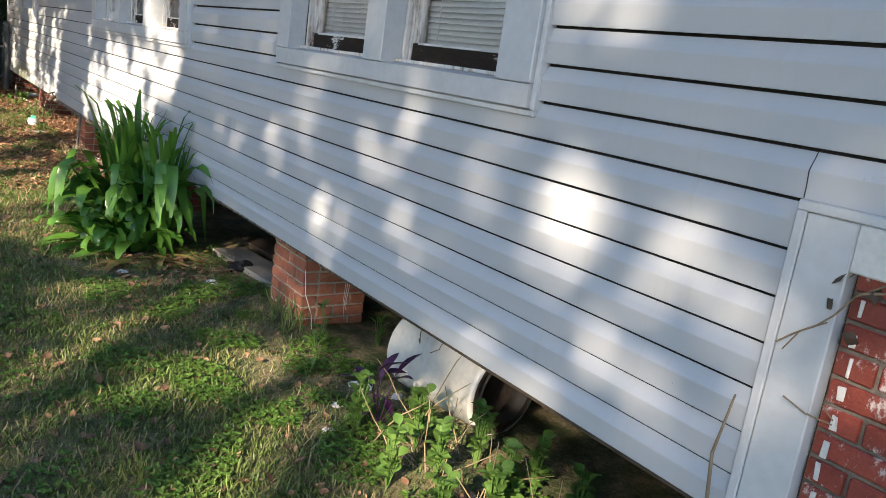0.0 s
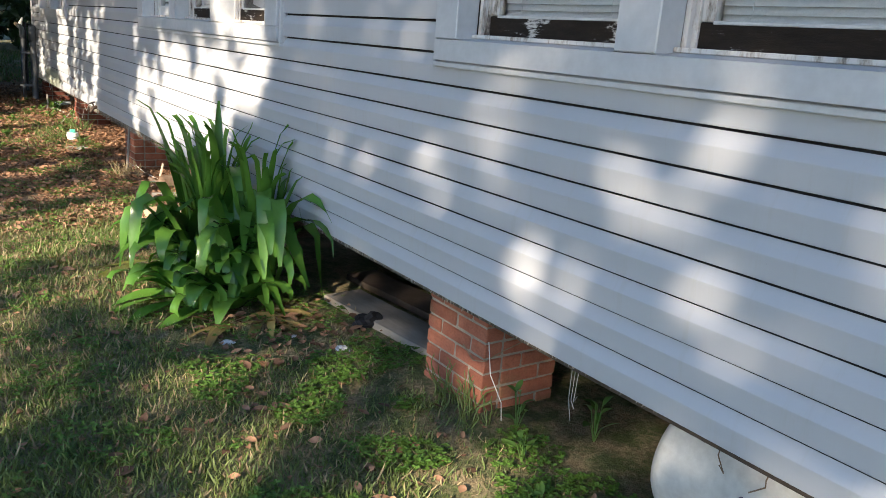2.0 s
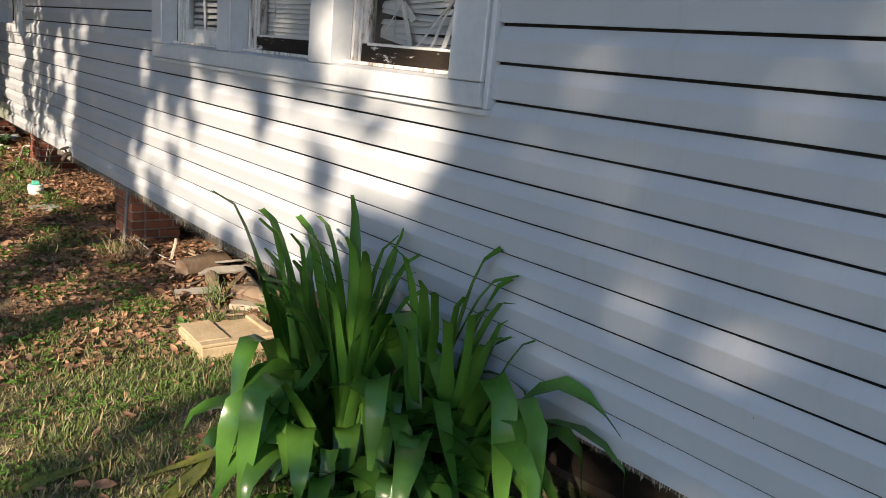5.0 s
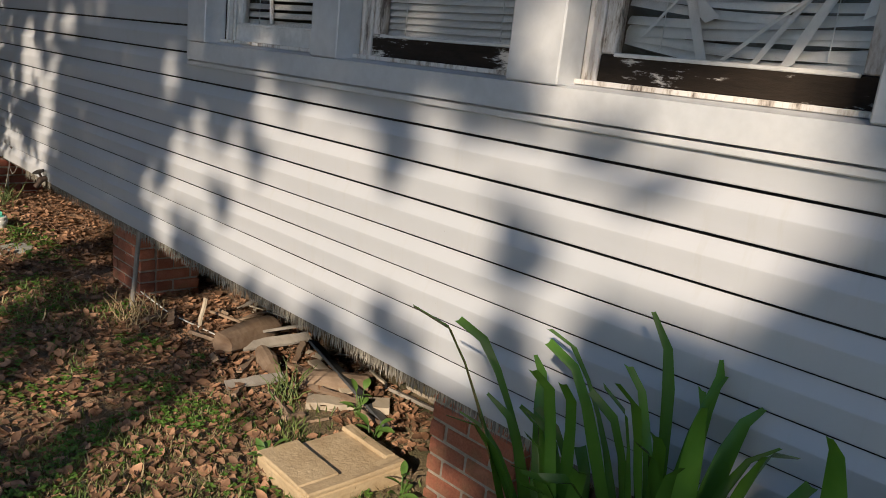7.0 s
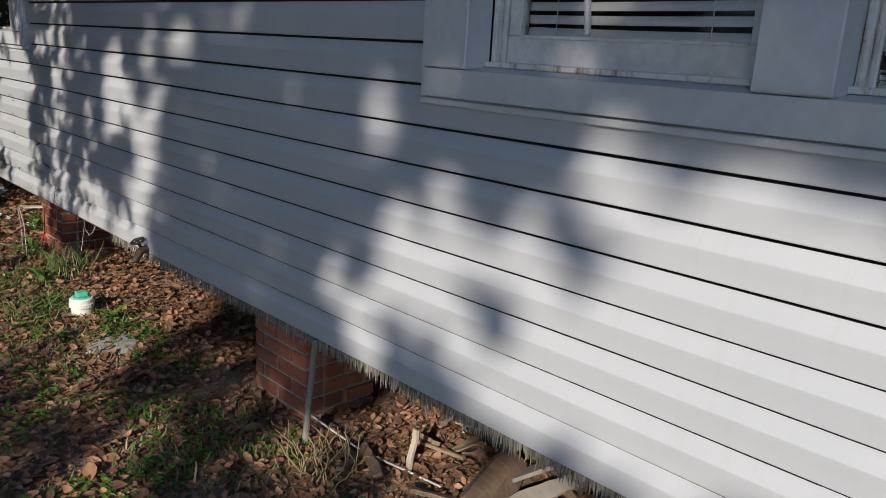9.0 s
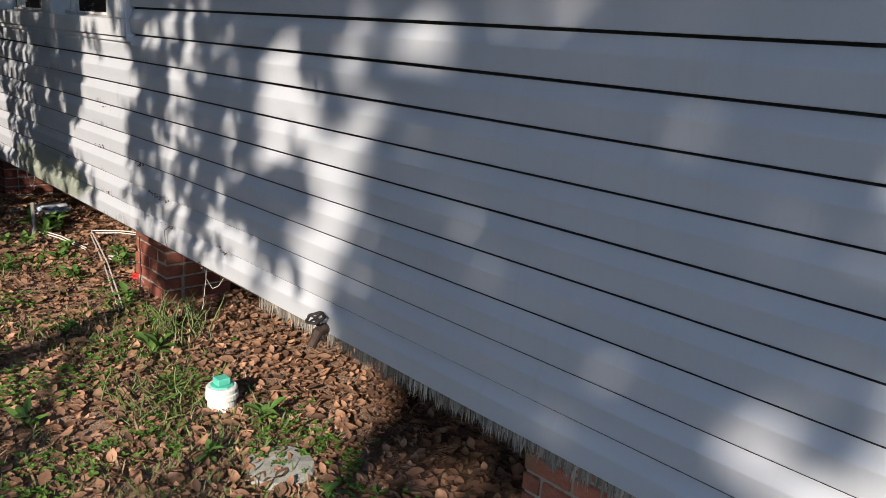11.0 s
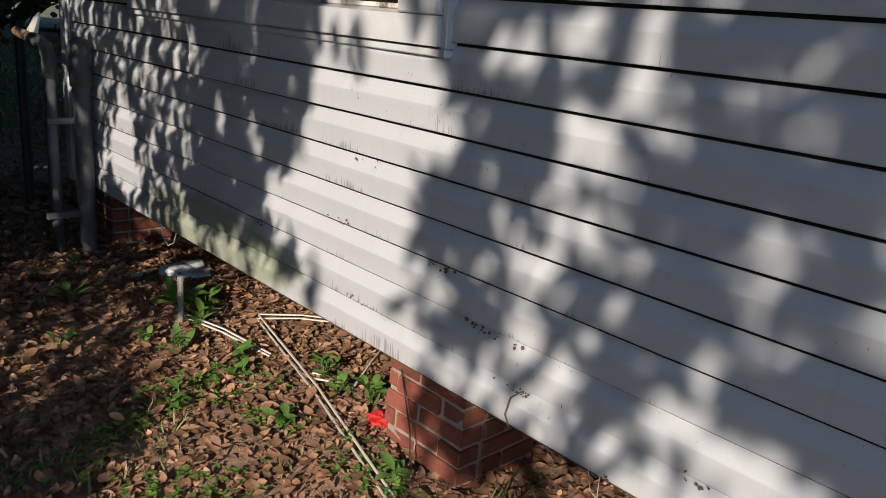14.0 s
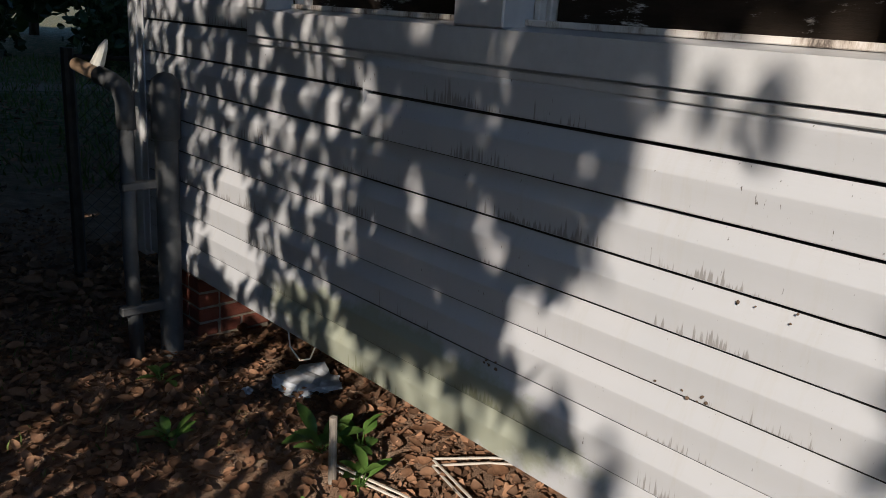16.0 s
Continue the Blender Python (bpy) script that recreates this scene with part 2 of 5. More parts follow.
GRASS = leafy("lawn_grass", (0.10, 0.16, 0.035), (0.22, 0.28, 0.075), 0.6, 0.3, 3)
STRAW = leafy("dry_straw_grass", (0.26, 0.20, 0.10), (0.42, 0.34, 0.19), 0.8, 0.15, 5)
CLOVER = leafy("clover_leaf", (0.08, 0.17, 0.02), (0.17, 0.30, 0.045), 0.5, 0.3, 8)
LITTER = leafy("dead_brown_leaf", (0.23, 0.115, 0.055), (0.55, 0.33, 0.19), 0.75, 0.12, 16, 0.78)
LILY = leafy("crinum_strap_leaf", (0.075, 0.185, 0.022), (0.15, 0.31, 0.045), 0.27, 0.25, 5, 0.35, (1, 1, 0.5), False)
LILYTIP = leafy("withered_lily_leaf", (0.25, 0.17, 0.06), (0.36, 0.30, 0.10), 0.6, 0.2, 8, 0.3, None, False)
LILYYEL = leafy("yellowing_lily_leaf", (0.20, 0.24, 0.035), (0.30, 0.30, 0.06), 0.4, 0.2, 8, 0.3, None, False)
PURPLE = leafy("purple_heart_leaf", (0.035, 0.012, 0.045), (0.08, 0.03, 0.09), 0.4, 0.15, 20, 0.3, None, False)
WEED = leafy("broad_weed_leaf", (0.085, 0.18, 0.03), (0.19, 0.32, 0.065), 0.45, 0.25, 12, 0.45)
CROWN = leafy("tree_leaf", (0.025, 0.055, 0.012), (0.06, 0.10, 0.025), 0.5, 0.2, 3)
BARK = simple("tree_bark", (0.06, 0.045, 0.033), (0.15, 0.12, 0.09), 9, 0.95, strength=0.9, stretch=(1, 1, 0.25))
STEM = simple("dry_stem", (0.17, 0.12, 0.07), (0.32, 0.25, 0.16), 12, 0.9)

# ---- mesh helpers ----
W = 1.78          # plane of the house wall, which faces the yard (towards -x)
COURSE = 0.1195   # one lap of siding
LOW = 0.437        # lower edge of the siding


def mesh(name, verts, faces, mat, smooth=False):
    me = bpy.data.meshes.new(name)
    me.from_pydata([tuple(v) for v in verts], [], [tuple(f) for f in faces])
    me.materials.append(mat)
    if smooth:
        me.polygons.foreach_set("use_smooth", [True] * len(me.polygons))
    me.update()
    return me


def part(name, bm, mat, parent=None, label="", smooth=False):
    me = bpy.data.meshes.new(name)
    bm.to_mesh(me)
    bm.free()
    me.materials.append(mat)
    if smooth:
        me.polygons.foreach_set("use_smooth", [True] * len(me.polygons))
    ob = new(name, me)
    if parent is not None:
        ob.parent = parent
    return tagged(ob, label)


def thing(name, label, category, at=(0, 0, 0), group="", kind="", turn=0):
    ob = new(name)
    ob.matrix_world = pose(*at, 0, 0, turn)
    ob.empty_display_size = 0.1
    return tagged(ob, label, category, group, kind)


def box(x0, x1, y0, y1, z0, z1, bev=0.004, bm=None):
    bm = bm or bmesh.new()
    r = bmesh.ops.create_cube(bm, size=1, matrix=Matrix.LocRotScale(((x0 + x1) / 2, (y0 + y1) / 2, (z0 + z1) / 2), None, (x1 - x0, y1 - y0, z1 - z0)))
    if bev:
        es = {e for v in r["verts"] for e in v.link_edges}
        bmesh.ops.bevel(bm, geom=list(es), offset=bev, segments=1, affect="EDGES")
    return bm


def rough_up(bm, amount, freq=9.0, seed=0):
    for v in bm.verts:
        p = v.co * freq + Vector((seed * 3.1, seed * 1.7, seed))
        v.co += Vector(noise.noise_vector(p)) * amount
    return bm


def tube(points, radii, sides=8, caps=True, bm=None):
    """A round rod along points."""
    bm = bm or bmesh.new()
    pts = [Vector(p) for p in points]
    if isinstance(radii, (int, float)):
        radii = [radii] * len(pts)
    rings, side = [], None
    for k, p in enumerate(pts):
        d = (pts[min(k + 1, len(pts) - 1)] - pts[max(k - 1, 0)]).normalized()
        if side is None:
            side = d.orthogonal().normalized()
        side = (side - d * side.dot(d)).normalized()
        up = d.cross(side)
        rings.append([bm.verts.new(p + (side * math.cos(a) + up * math.sin(a)) * radii[k]) for a in (2 * math.pi * i / sides for i in range(sides))])
    for r0, r1 in zip(rings, rings[1:]):
        for i in range(sides):
            bm.faces.new((r0[i], r0[(i + 1) % sides], r1[(i + 1) % sides], r1[i]))
    if caps:
        bm.faces.new(list(reversed(rings[0])))
        bm.faces.new(rings[-1])
    return bm


def lift(x, y):
    """Height of the ground: it rises a little towards the far end, with small hummocks."""
    base = float(np.interp(y, (4.5, 6.0, 9.6, 11.2, 12.6, 15.5), (-0.015, -0.03, -0.02, 0.03, 0.07, 0.10)))
    near = 1.0 if abs(x) < 8 and abs(y - 8) < 14 else 0.0
    n = noise.noise(Vector((x * 0.9, y * 0.9, 0))) * 0.018 + noise.noise(Vector((x * 4, y * 4, 3))) * 0.008
    dip = -0.03 * max(0.0, 1 - abs(x - 2.6) / 0.8) if near else 0
    return base + n * near + dip


# ---- ground: one sheet to the horizon ----
def ground():
    xs = [-900, -300, -100, -40, -20, -12, -8, -6] + [-5 + 0.1 * i for i in range(86)] + [4, 5, 7, 10, 14, 20, 40, 100, 300, 900]
    ys = [-900, -300, -100, -40, -20, -10, -6, -3] + [-1.5 + 0.1 * i for i in range(190)] + [18, 19, 20, 22, 24, 27, 30, 35, 40, 60, 100, 300, 900]
    vs = [(x, y, lift(x, y)) for y in ys for x in xs]
    n = len(xs)
    fs = [(j * n + i, j * n + i + 1, (j + 1) * n + i + 1, (j + 1) * n + i) for j in range(len(ys) - 1) for i in range(n - 1)]
    g = new("ground", mesh("ground", vs, fs, GROUND, True))
    return tagged(g, "patchy lawn turning to bare soil under leaf litter", "ground", kind="structure")


ground()

# ---- house ----
WINDOWS = [  # y from, y to, bays (y from, y to), kind
    (2.195, 4.275, [(2.40, 3.17), (3.325, 4.113)], "closed"),
    (5.78, 8.83, [(5.973, 6.733), (6.912, 7.698), (7.856, 8.642)], "torn"),
    (12.40, 14.48, [(12.591, 13.38), (13.533, 14.34)], "dark"),
]
SILL, HEAD, TOP, END = 1.437, 2.70, 3.066, 15.36
NEAR = -2.6

wall = thing("wall_west", "pale grey vinyl lap siding wall, dappled and stained", "wall", kind="structure")
house_bm = box(W + 0.02, W + 0.13, 1.07, END - 0.02, 0.475, 1.38, 0)
box(W + 0.02, W + 0.13, NEAR, 1.07, 1.26, 1.38, 0, house_bm)
box(W + 0.02, W + 0.13, NEAR, END - 0.02, HEAD, TOP, 0, house_bm)
edges = [NEAR] + [v for w in WINDOWS for v in (w[0] + 0.1, w[1] - 0.1)] + [END - 0.02]
for a, b in zip(edges[::2], edges[1::2]):
    box(W + 0.02, W + 0.13, a, b, 1.38, HEAD, 0, house_bm)
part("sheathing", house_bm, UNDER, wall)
for nm, dims in (("wall_south", (W + 0.02, 9.0, NEAR - 0.14, NEAR, 0.42, TOP)), ("wall_north", (W + 0.02, 9.0, END - 0.02, END + 0.1, 0.42, TOP)),
                 ("wall_east", (9.0, 9.12, NEAR - 0.14, END + 0.1, 0.42, TOP))):
    tagged(part(nm, box(*dims, 0), VINYL), "plain pale grey siding wall of the house", "wall", kind="structure")
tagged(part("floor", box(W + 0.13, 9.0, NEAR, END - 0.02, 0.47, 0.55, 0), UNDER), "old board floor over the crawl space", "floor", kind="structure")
# added ceiling and inner wall, coloured dark for the dim rooms
tagged(part("ceiling", box(W - 0.45, 9.5, NEAR - 0.5, END + 0.5, TOP, TOP + 0.1, 0), DARKROOM), "unseen ceiling and eaves board added to close the house", "ceiling", kind="structure")
tagged(part("wall_inner", box(5.0, 5.1, NEAR, END - 0.02, 0.55, TOP, 0), DARKROOM), "added inner room wall, coloured dark for dimness", "wall", kind="structure")
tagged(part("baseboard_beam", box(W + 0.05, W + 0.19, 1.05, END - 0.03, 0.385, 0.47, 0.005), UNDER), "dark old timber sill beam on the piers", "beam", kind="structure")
# dark walls added to close the crawl space, its darkness put into colour
tagged(part("foundation_back", box(5.6, 5.75, NEAR, END, -0.1, 0.47, 0), UNDER), "added dark sheet that closes the crawl space behind", "wall", kind="structure")
tagged(part("foundation_near", box(2.3, 5.6, NEAR, NEAR + 0.15, -0.1, 0.47, 0), UNDER), "added dark sheet that closes the near end of the crawl space", "wall", kind="structure")

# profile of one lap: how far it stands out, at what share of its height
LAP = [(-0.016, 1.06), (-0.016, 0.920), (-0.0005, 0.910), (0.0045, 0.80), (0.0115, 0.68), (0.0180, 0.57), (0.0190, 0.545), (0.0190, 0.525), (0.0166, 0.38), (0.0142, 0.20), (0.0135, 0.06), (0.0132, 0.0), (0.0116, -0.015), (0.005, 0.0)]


def siding_panel(y0, y1, z0, laps=2):
    vs, fs = [], []
    ny = max(2, int((y1 - y0) / 0.25))
    for c in range(laps):
        zb = z0 + c * COURSE
        start = len(vs)
        for i in range(ny + 1):
            y = y0 + (y1 - y0) * i / ny
            for out, h in LAP:
                wob = 0.0016 * noise.noise(Vector((y * 1.1, zb * 3.7, 0))) + 0.0008 * noise.noise(Vector((y * 5, zb * 9, h * 2)))
                dz = 0.0022 * noise.noise(Vector((y * 0.8, zb * 5.3, 7))) if h < 0.2 else 0
                vs.append((W - out - wob, y, zb + h * COURSE + dz))
        n = len(LAP)
        for i in range(ny):
            for k in range(n - 1):
                a = start + i * n + k
                fs.append((a, a + n, a + n + 1, a + 1))
    ob = new("siding_panel", mesh("siding_panel", vs, fs, VINYL, True))
    # near-black recess faces put the shade under each lap into colour
    ob.data.materials.append(LAP_SHADE)
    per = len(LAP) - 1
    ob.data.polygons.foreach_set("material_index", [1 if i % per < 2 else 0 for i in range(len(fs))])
    ob.data.set_sharp_from_angle(angle=radians(28))
    ob.parent = wall
    return ob


# where the boards of each double lap meet, row by row from below
JOINTS = [[3.98, 7.62, 11.25], [4.82, 8.47, 12.31], [1.74, 5.52, 8.95, 12.6], [2.49, 6.3, 10.07, 13.9]]


def siding():
    for row in range(11):
        z0 = LOW + 2 * COURSE * row
        joints = JOINTS[row % 4]
        if row < 3:
            spans = [(1.247, END - 0.03)]
        elif row == 3:
            spans = [(1.247, END - 0.03)]
            siding_panel(NEAR, 1.245, z0 + COURSE, 1)
        elif z0 > HEAD:
            spans = [(NEAR, END - 0.03)]
        else:
            ed = [NEAR] + [v for w in WINDOWS for v in (w[0] + 0.02, w[1] - 0.02)] + [END - 0.03]
            spans = list(zip(ed[::2], ed[1::2]))
        for a, b in spans:
            cuts = [a] + [j for j in joints if a + 0.3 < j < b - 0.3] + [b]
            for k, (p, q) in enumerate(zip(cuts, cuts[1:])):
                ob = siding_panel(p - (0.02 if k else 0), q, z0)
                if k % 2 == 0:
                    ob.location.x = -0.0016


siding()
corner = tagged(part("corner_post", box(W - 0.03, W + 0.02, END - 0.028, END + 0.06, LOW - 0.03, TOP, 0.006), TRIM), "weathered white corner post of the siding", "trim", kind="structure")
part("corner_flange", box(W - 0.027, W - 0.02, END - 0.075, END - 0.03, LOW - 0.005, TOP, 0.002), TRIM, corner)


# ---- windows ----
def blind(parent_label, ya, yb, x, z0, torn, seed, gap=0.0225):
    rnd = random.Random(seed)
    bl = thing("window_blind", parent_label, "blind", (0, 0, 0), "blinds in the windows")
    z, k = z0, 0
    while z < z0 + 0.62:
        sag = (0.03 * rnd.random() if torn else 0.002)
        tl = (rnd.uniform(-0.05, 0.06) if torn else rnd.uniform(-0.003, 0.003))
        vs, fs = [], []
        n = 9
        for i in range(n):
            t = i / (n - 1)
            y = ya + 0.02 + (yb - ya - 0.04) * t
            zz = z - sag * math.sin(math.pi * t) + tl * (t - 0.5)
            for dx, dz in ((-0.006, -0.0115), (-0.004, -0.003), (0.001, 0.005), (0.008, 0.0115)):
                vs.append((x + dx, y, zz + dz))
        for i in range(n - 1):
            for j in range(3):
                a = i * 4 + j
                fs.append((a, a + 4, a + 5, a + 1))
        ob = new("slat", mesh("slat", vs, fs, BLIND, True))
        ob.parent = bl
        z += gap if not torn else rnd.choice((0.012, 0.022, 0.03))
        k += 1
    if gap > 0.03:
        y = ya + (yb - ya) * 0.66
        part("wand", tube([(x - 0.022, y, z0 - 0.005), (x - 0.02, y + 0.03, z0 + 0.25), (x - 0.015, y + 0.07, z0 + 0.6)], 0.009, 8), BLIND, bl, "white plastic wand")
    for f in (0.2, 0.8):
        y = ya + (yb - ya) * f
        part("cord", tube([(x - 0.02, y, z0 - 0.01), (x - 0.02, y + 0.004, z0 + 0.62)], 0.0014, 5), BLIND, bl)
    if torn:
        for y_top, y_low, h_top, h_low, half in ((6.70, 6.43, 0.34, 0.07, 0.017), (6.52, 6.44, 0.34, -0.03, 0.012), (5.98, 6.39, 0.27, -0.03, 0.019), (6.02, 6.23, 0.30, -0.03, 0.018), (6.05, 6.31, 0.28, -0.03, 0.013), (5.98, 6.07, 0.26, 0.09, 0.017), (6.30, 6.62, 0.30, 0.02, 0.010)):
            vs = []
            xs = x - 0.035 - 0.012 * rnd.random()
            for i in range(9):
                t = i / 8
                yy = y_top + (y_low - y_top) * t + 0.018 * math.sin(math.pi * t)
                zz = z0 + h_top + (h_low - h_top) * t
                vs += [(xs - 0.008 * math.sin(5 * t), yy - half, zz + half * 0.5), (xs + 0.006, yy, zz), (xs - 0.008 * math.sin(5 * t), yy + half, zz - half * 0.5)]
            fs = [(3 * i + j, 3 * i + j + 1, 3 * i + j + 4, 3 * i + j + 3) for i in range(8) for j in range(2)]
            ob = new("broken_slat", mesh("broken_slat", vs, fs, BLIND, True))
            ob.parent = bl
    return bl


def glass_build(nt, b):
    b.inputs["Base Color"].default_value = (0.9, 0.93, 0.95, 1)
    b.inputs["Transmission Weight"].default_value = 1.0
    b.inputs["IOR"].default_value = 1.02
    b.inputs["Roughness"].default_value = 0.02
    gl = nt.nodes.new("ShaderNodeBsdfGlossy")
    gl.inputs["Roughness"].default_value = 0.04
    tr = nt.nodes.new("ShaderNodeBsdfTransparent")
    fr = nt.nodes.new("ShaderNodeFresnel")
    fr.inputs[0].default_value = 1.45
    ms = nt.nodes.new("ShaderNodeMixShader")
    link(nt, fr.outputs[0], ms.inputs[0]); link(nt, tr.outputs[0], ms.inputs[1]); link(nt, gl.outputs[0], ms.inputs[2])
    link(nt, ms.outputs[0], nt.nodes["Material Output"].inputs[0])


GLASS = material("old_window_glass", glass_build, 0.02)


def window(number, y0, y1, bays, kind):
    win = thing("window_%d" % number, "bank of old wooden sash windows in white wrapped trim", "window", kind="structure")
    f = W - 0.045
    # channel round the casing
    part("channel", box(W - 0.034, W + 0.01, y0, y1, 1.335, 1.355, 0.003), TRIM, win)
    part("channel", box(W - 0.034, W + 0.01, y0, y0 + 0.022, 1.356, HEAD + 0.1, 0.003), TRIM, win)
    part("channel", box(W - 0.034, W + 0.01, y1 - 0.022, y1, 1.356, HEAD + 0.1, 0.003), TRIM, win)
    # sill: an upright band and a sloping top
    bm = bmesh.new()
    prof = [(f, 1.361), (f - 0.002, SILL), (W + 0.11, SILL + 0.022), (W + 0.11, 1.361)]
    a = [bm.verts.new((x, y0 + 0.024, z)) for x, z in prof]
    b = [bm.verts.new((x, y1 - 0.024, z)) for x, z in prof]
    for i in range(4):
        bm.faces.new((a[i], a[(i + 1) % 4], b[(i + 1) % 4], b[i]))
    bm.faces.new(a[::-1]); bm.faces.new(b)
    part("window_sill", bm, TRIM, win)
    part("sill_board", box(W + 0.025, W + 0.108, y0 + 0.16, y1 - 0.16, SILL + 0.012, SILL + 0.026, 0.002), FLAKING, win, "peeling sill board")
    part("casing", box(f - 0.004, W + 0.05, y0 + 0.024, bays[0][0], SILL + 0.003, HEAD + 0.08, 0.004), TRIM, win)
    part("casing", box(f - 0.004, W + 0.05, bays[-1][1], y1 - 0.024, SILL + 0.003, HEAD + 0.08, 0.004), TRIM, win)
    part("head_casing", box(f - 0.004, W + 0.05, bays[0][0] + 0.001, bays[-1][1] - 0.001, HEAD - 0.03, HEAD + 0.08, 0.004), TRIM, win)
    for (a0, a1), (b0, b1) in zip(bays, bays[1:]):
        part("mullion", box(f - 0.004, W + 0.055, a1, b0, SILL + 0.003, HEAD - 0.031, 0.004), TRIM, win)
        part("mullion_core", box(W + 0.056, W + 0.13, a1 + 0.01, b0 - 0.01, SILL + 0.018, HEAD - 0.031, 0.003), FLAKING, win)
    for k, (a0, a1) in enumerate(bays):
        rot = kind == "closed" or (kind == "torn" and k < 2)
        rail = ROTTED if rot else OLDPAINT
        jm = FLAKING if rot else OLDPAINT
        # stops beside the sash, stepped back
        for s, y in ((1, a0), (-1, a1)):
            part("stop", box(W + 0.051, W + 0.075, min(y, y + s * 0.018), max(y, y + s * 0.018), SILL + 0.016, HEAD - 0.031, 0.003), jm, win)
            part("stop", box(W + 0.0755, W + 0.125, min(y, y + s * 0.03), max(y, y + s * 0.03), SILL + 0.018, HEAD - 0.031, 0.003), jm, win)
        if kind == "dark":
            continue
        sash = part("sash", rough_up(box(W + 0.082, W + 0.122, a0 + 0.031, a1 - 0.031, SILL + 0.024, SILL + 0.098, 0.004), 0.002, 20, k), rail, win, "rotted black bottom rail" if rot else "chalky painted bottom rail")
        for y in (a0 + 0.031, a1 - 0.031 - 0.042):
            part("stile", box(W + 0.084, W + 0.12, y, y + 0.042, SILL + 0.099, HEAD - 0.04, 0.003), FLAKING if rot else OLDPAINT, sash)
        part("glazing_bead", rough_up(box(W + 0.079, W + 0.088, a0 + 0.0745, a1 - 0.0745, SILL + 0.092, SILL + 0.102, 0.002), 0.002, 40, k), OLDPAINT, sash)
        pane = new("pane", mesh("pane", [(W + 0.101, y, zz) for y, zz in ((a0 + 0.073, SILL + 0.099), (a1 - 0.073, SILL + 0.099), (a1 - 0.073, HEAD - 0.05), (a0 + 0.073, HEAD - 0.05))], [(0, 3, 2, 1)], GLASS))
        pane.parent = sash
        pane.visible_shadow = False
        torn = kind == "torn" and k == 0
        lab = "torn white slat blind hanging in tangled strips" if torn else "white horizontal slat blind behind old glass"
        blind(lab, a0 + 0.03, a1 - 0.03, W + (0.165 if torn else 0.128), SILL + (0.13 if torn else 0.112), torn, number * 10 + k, 0.034 if kind == "torn" and k == 2 else 0.0225)
    return win


for k, (a, b, bays, kind) in enumerate(WINDOWS):
    window(k + 1, a, b, bays, kind).location.z = 0.015 if kind == "dark" else 0.0
# added dark sheets stand in for the unlit room behind the far window
tagged(part("window_board", box(W + 0.09, W + 0.11, 12.63, 13.345, SILL + 0.03, HEAD - 0.05, 0.003), ROTTED), "dark sheet standing in for the unlit room in the far window", "board")
tagged(part("window_board", box(W + 0.09, W + 0.11, 13.57, 14.30, SILL + 0.03, HEAD - 0.05, 0.003), ROTTED), "dark sheet standing in for the unlit room in the far window", "board")

# ---- brick piers ----
BR_L, BR_W, BR_H, JOINT = 0.200, 0.092, 0.057, 0.010


def brick_mesh(name, mat, l, w, h, seed):
    bm = box(-w / 2, w / 2, -l / 2, l / 2, 0, h, 0.005)
    rough_up(bm, 0.0035, 14, seed)
    me = bpy.data.meshes.new(name)
    bm.to_mesh(me); bm.free()
    me.materials.append(mat)
    return me


def pier(y0, y1, depth, x0, z0, z1, mat, label, seed, sloppy=0.003):
    rnd = random.Random(seed)
    p = thing("brick_pier", label, "pier", (x0, y0, z0), "brick piers under the house")
    core = part("mortar", box(0.007, depth - 0.007, 0.007, y1 - y0 - 0.007, -0.1, z1 - z0, 0), MORTAR, p)
    shapes = [[brick_mesh("brick", mat, l, BR_W, BR_H, seed + i) for i in range(2)] for l in (BR_L, BR_L / 2 - 0.005)]
    n = int((z1 - z0 + 0.1) / (BR_H + JOINT)) + 1
    for c in range(n):
        z = -0.1 + c * (BR_H + JOINT)
        h = min(1.0, (z1 - z0 - z) / BR_H)
        if h < 0.2:
            continue
        for face in ("front", "near", "far"):
            length = (y1 - y0) if face == "front" else depth
            lead = c % 2 if face == "front" else (c + 1) % 2
            pos = 0.0 if face == "front" else BR_W + JOINT
            first = True
            while pos < length - 0.03:
                l = BR_L / 2 - 0.005 if (first and lead) else BR_L
                first = False
                room = length - pos
                kind = 0 if l > 0.15 else 1
                sc = min(1.0, room / l)
                ob = new("brick", shapes[kind][rnd.randrange(2)])
                ob.parent = p
                mid = pos + l * sc / 2
                j = rnd.uniform(-sloppy, sloppy)
                if face == "front":
                    m = Matrix.Translation((BR_W / 2 + j, mid, z)) @ pose(0, 0, 0, 0, 0, rnd.uniform(-0.6, 0.6))
                elif face == "near":
                    m = Matrix.Translation((mid, BR_W / 2 + j, z)) @ pose(0, 0, 0, 0, 0, 90)
                else:
                    m = Matrix.Translation((mid, y1 - y0 - BR_W / 2 + j, z)) @ pose(0, 0, 0, 0, 0, 90)
                ob.matrix_local = m @ Matrix.Diagonal((1, sc, h, 1))
                pos += l * sc + JOINT
    return p


pier(3.925, 4.335, 0.40, 1.865, -0.02, 0.44, BRICK, "mossy red brick pier with pale mortar", 1)
pier(6.80, 7.18, 0.40, 1.87, -0.03, 0.44, BRICK, "orange-red brick pier behind the lily leaves", 2)
pier(9.555, 9.93, 0.36, 1.855, -0.02, 0.44, BRICK, "dusty red brick pier beside a leaning stake", 3)
pier(12.295, 12.65, 0.36, 1.85, 0.04, 0.44, BRICK2, "dark red brick pier with thick uneven joints", 4, 0.008)
pier(15.04, 15.34, 0.34, 1.845, 0.07, 0.44, BRICK2, "shaded red brick corner pier", 5)


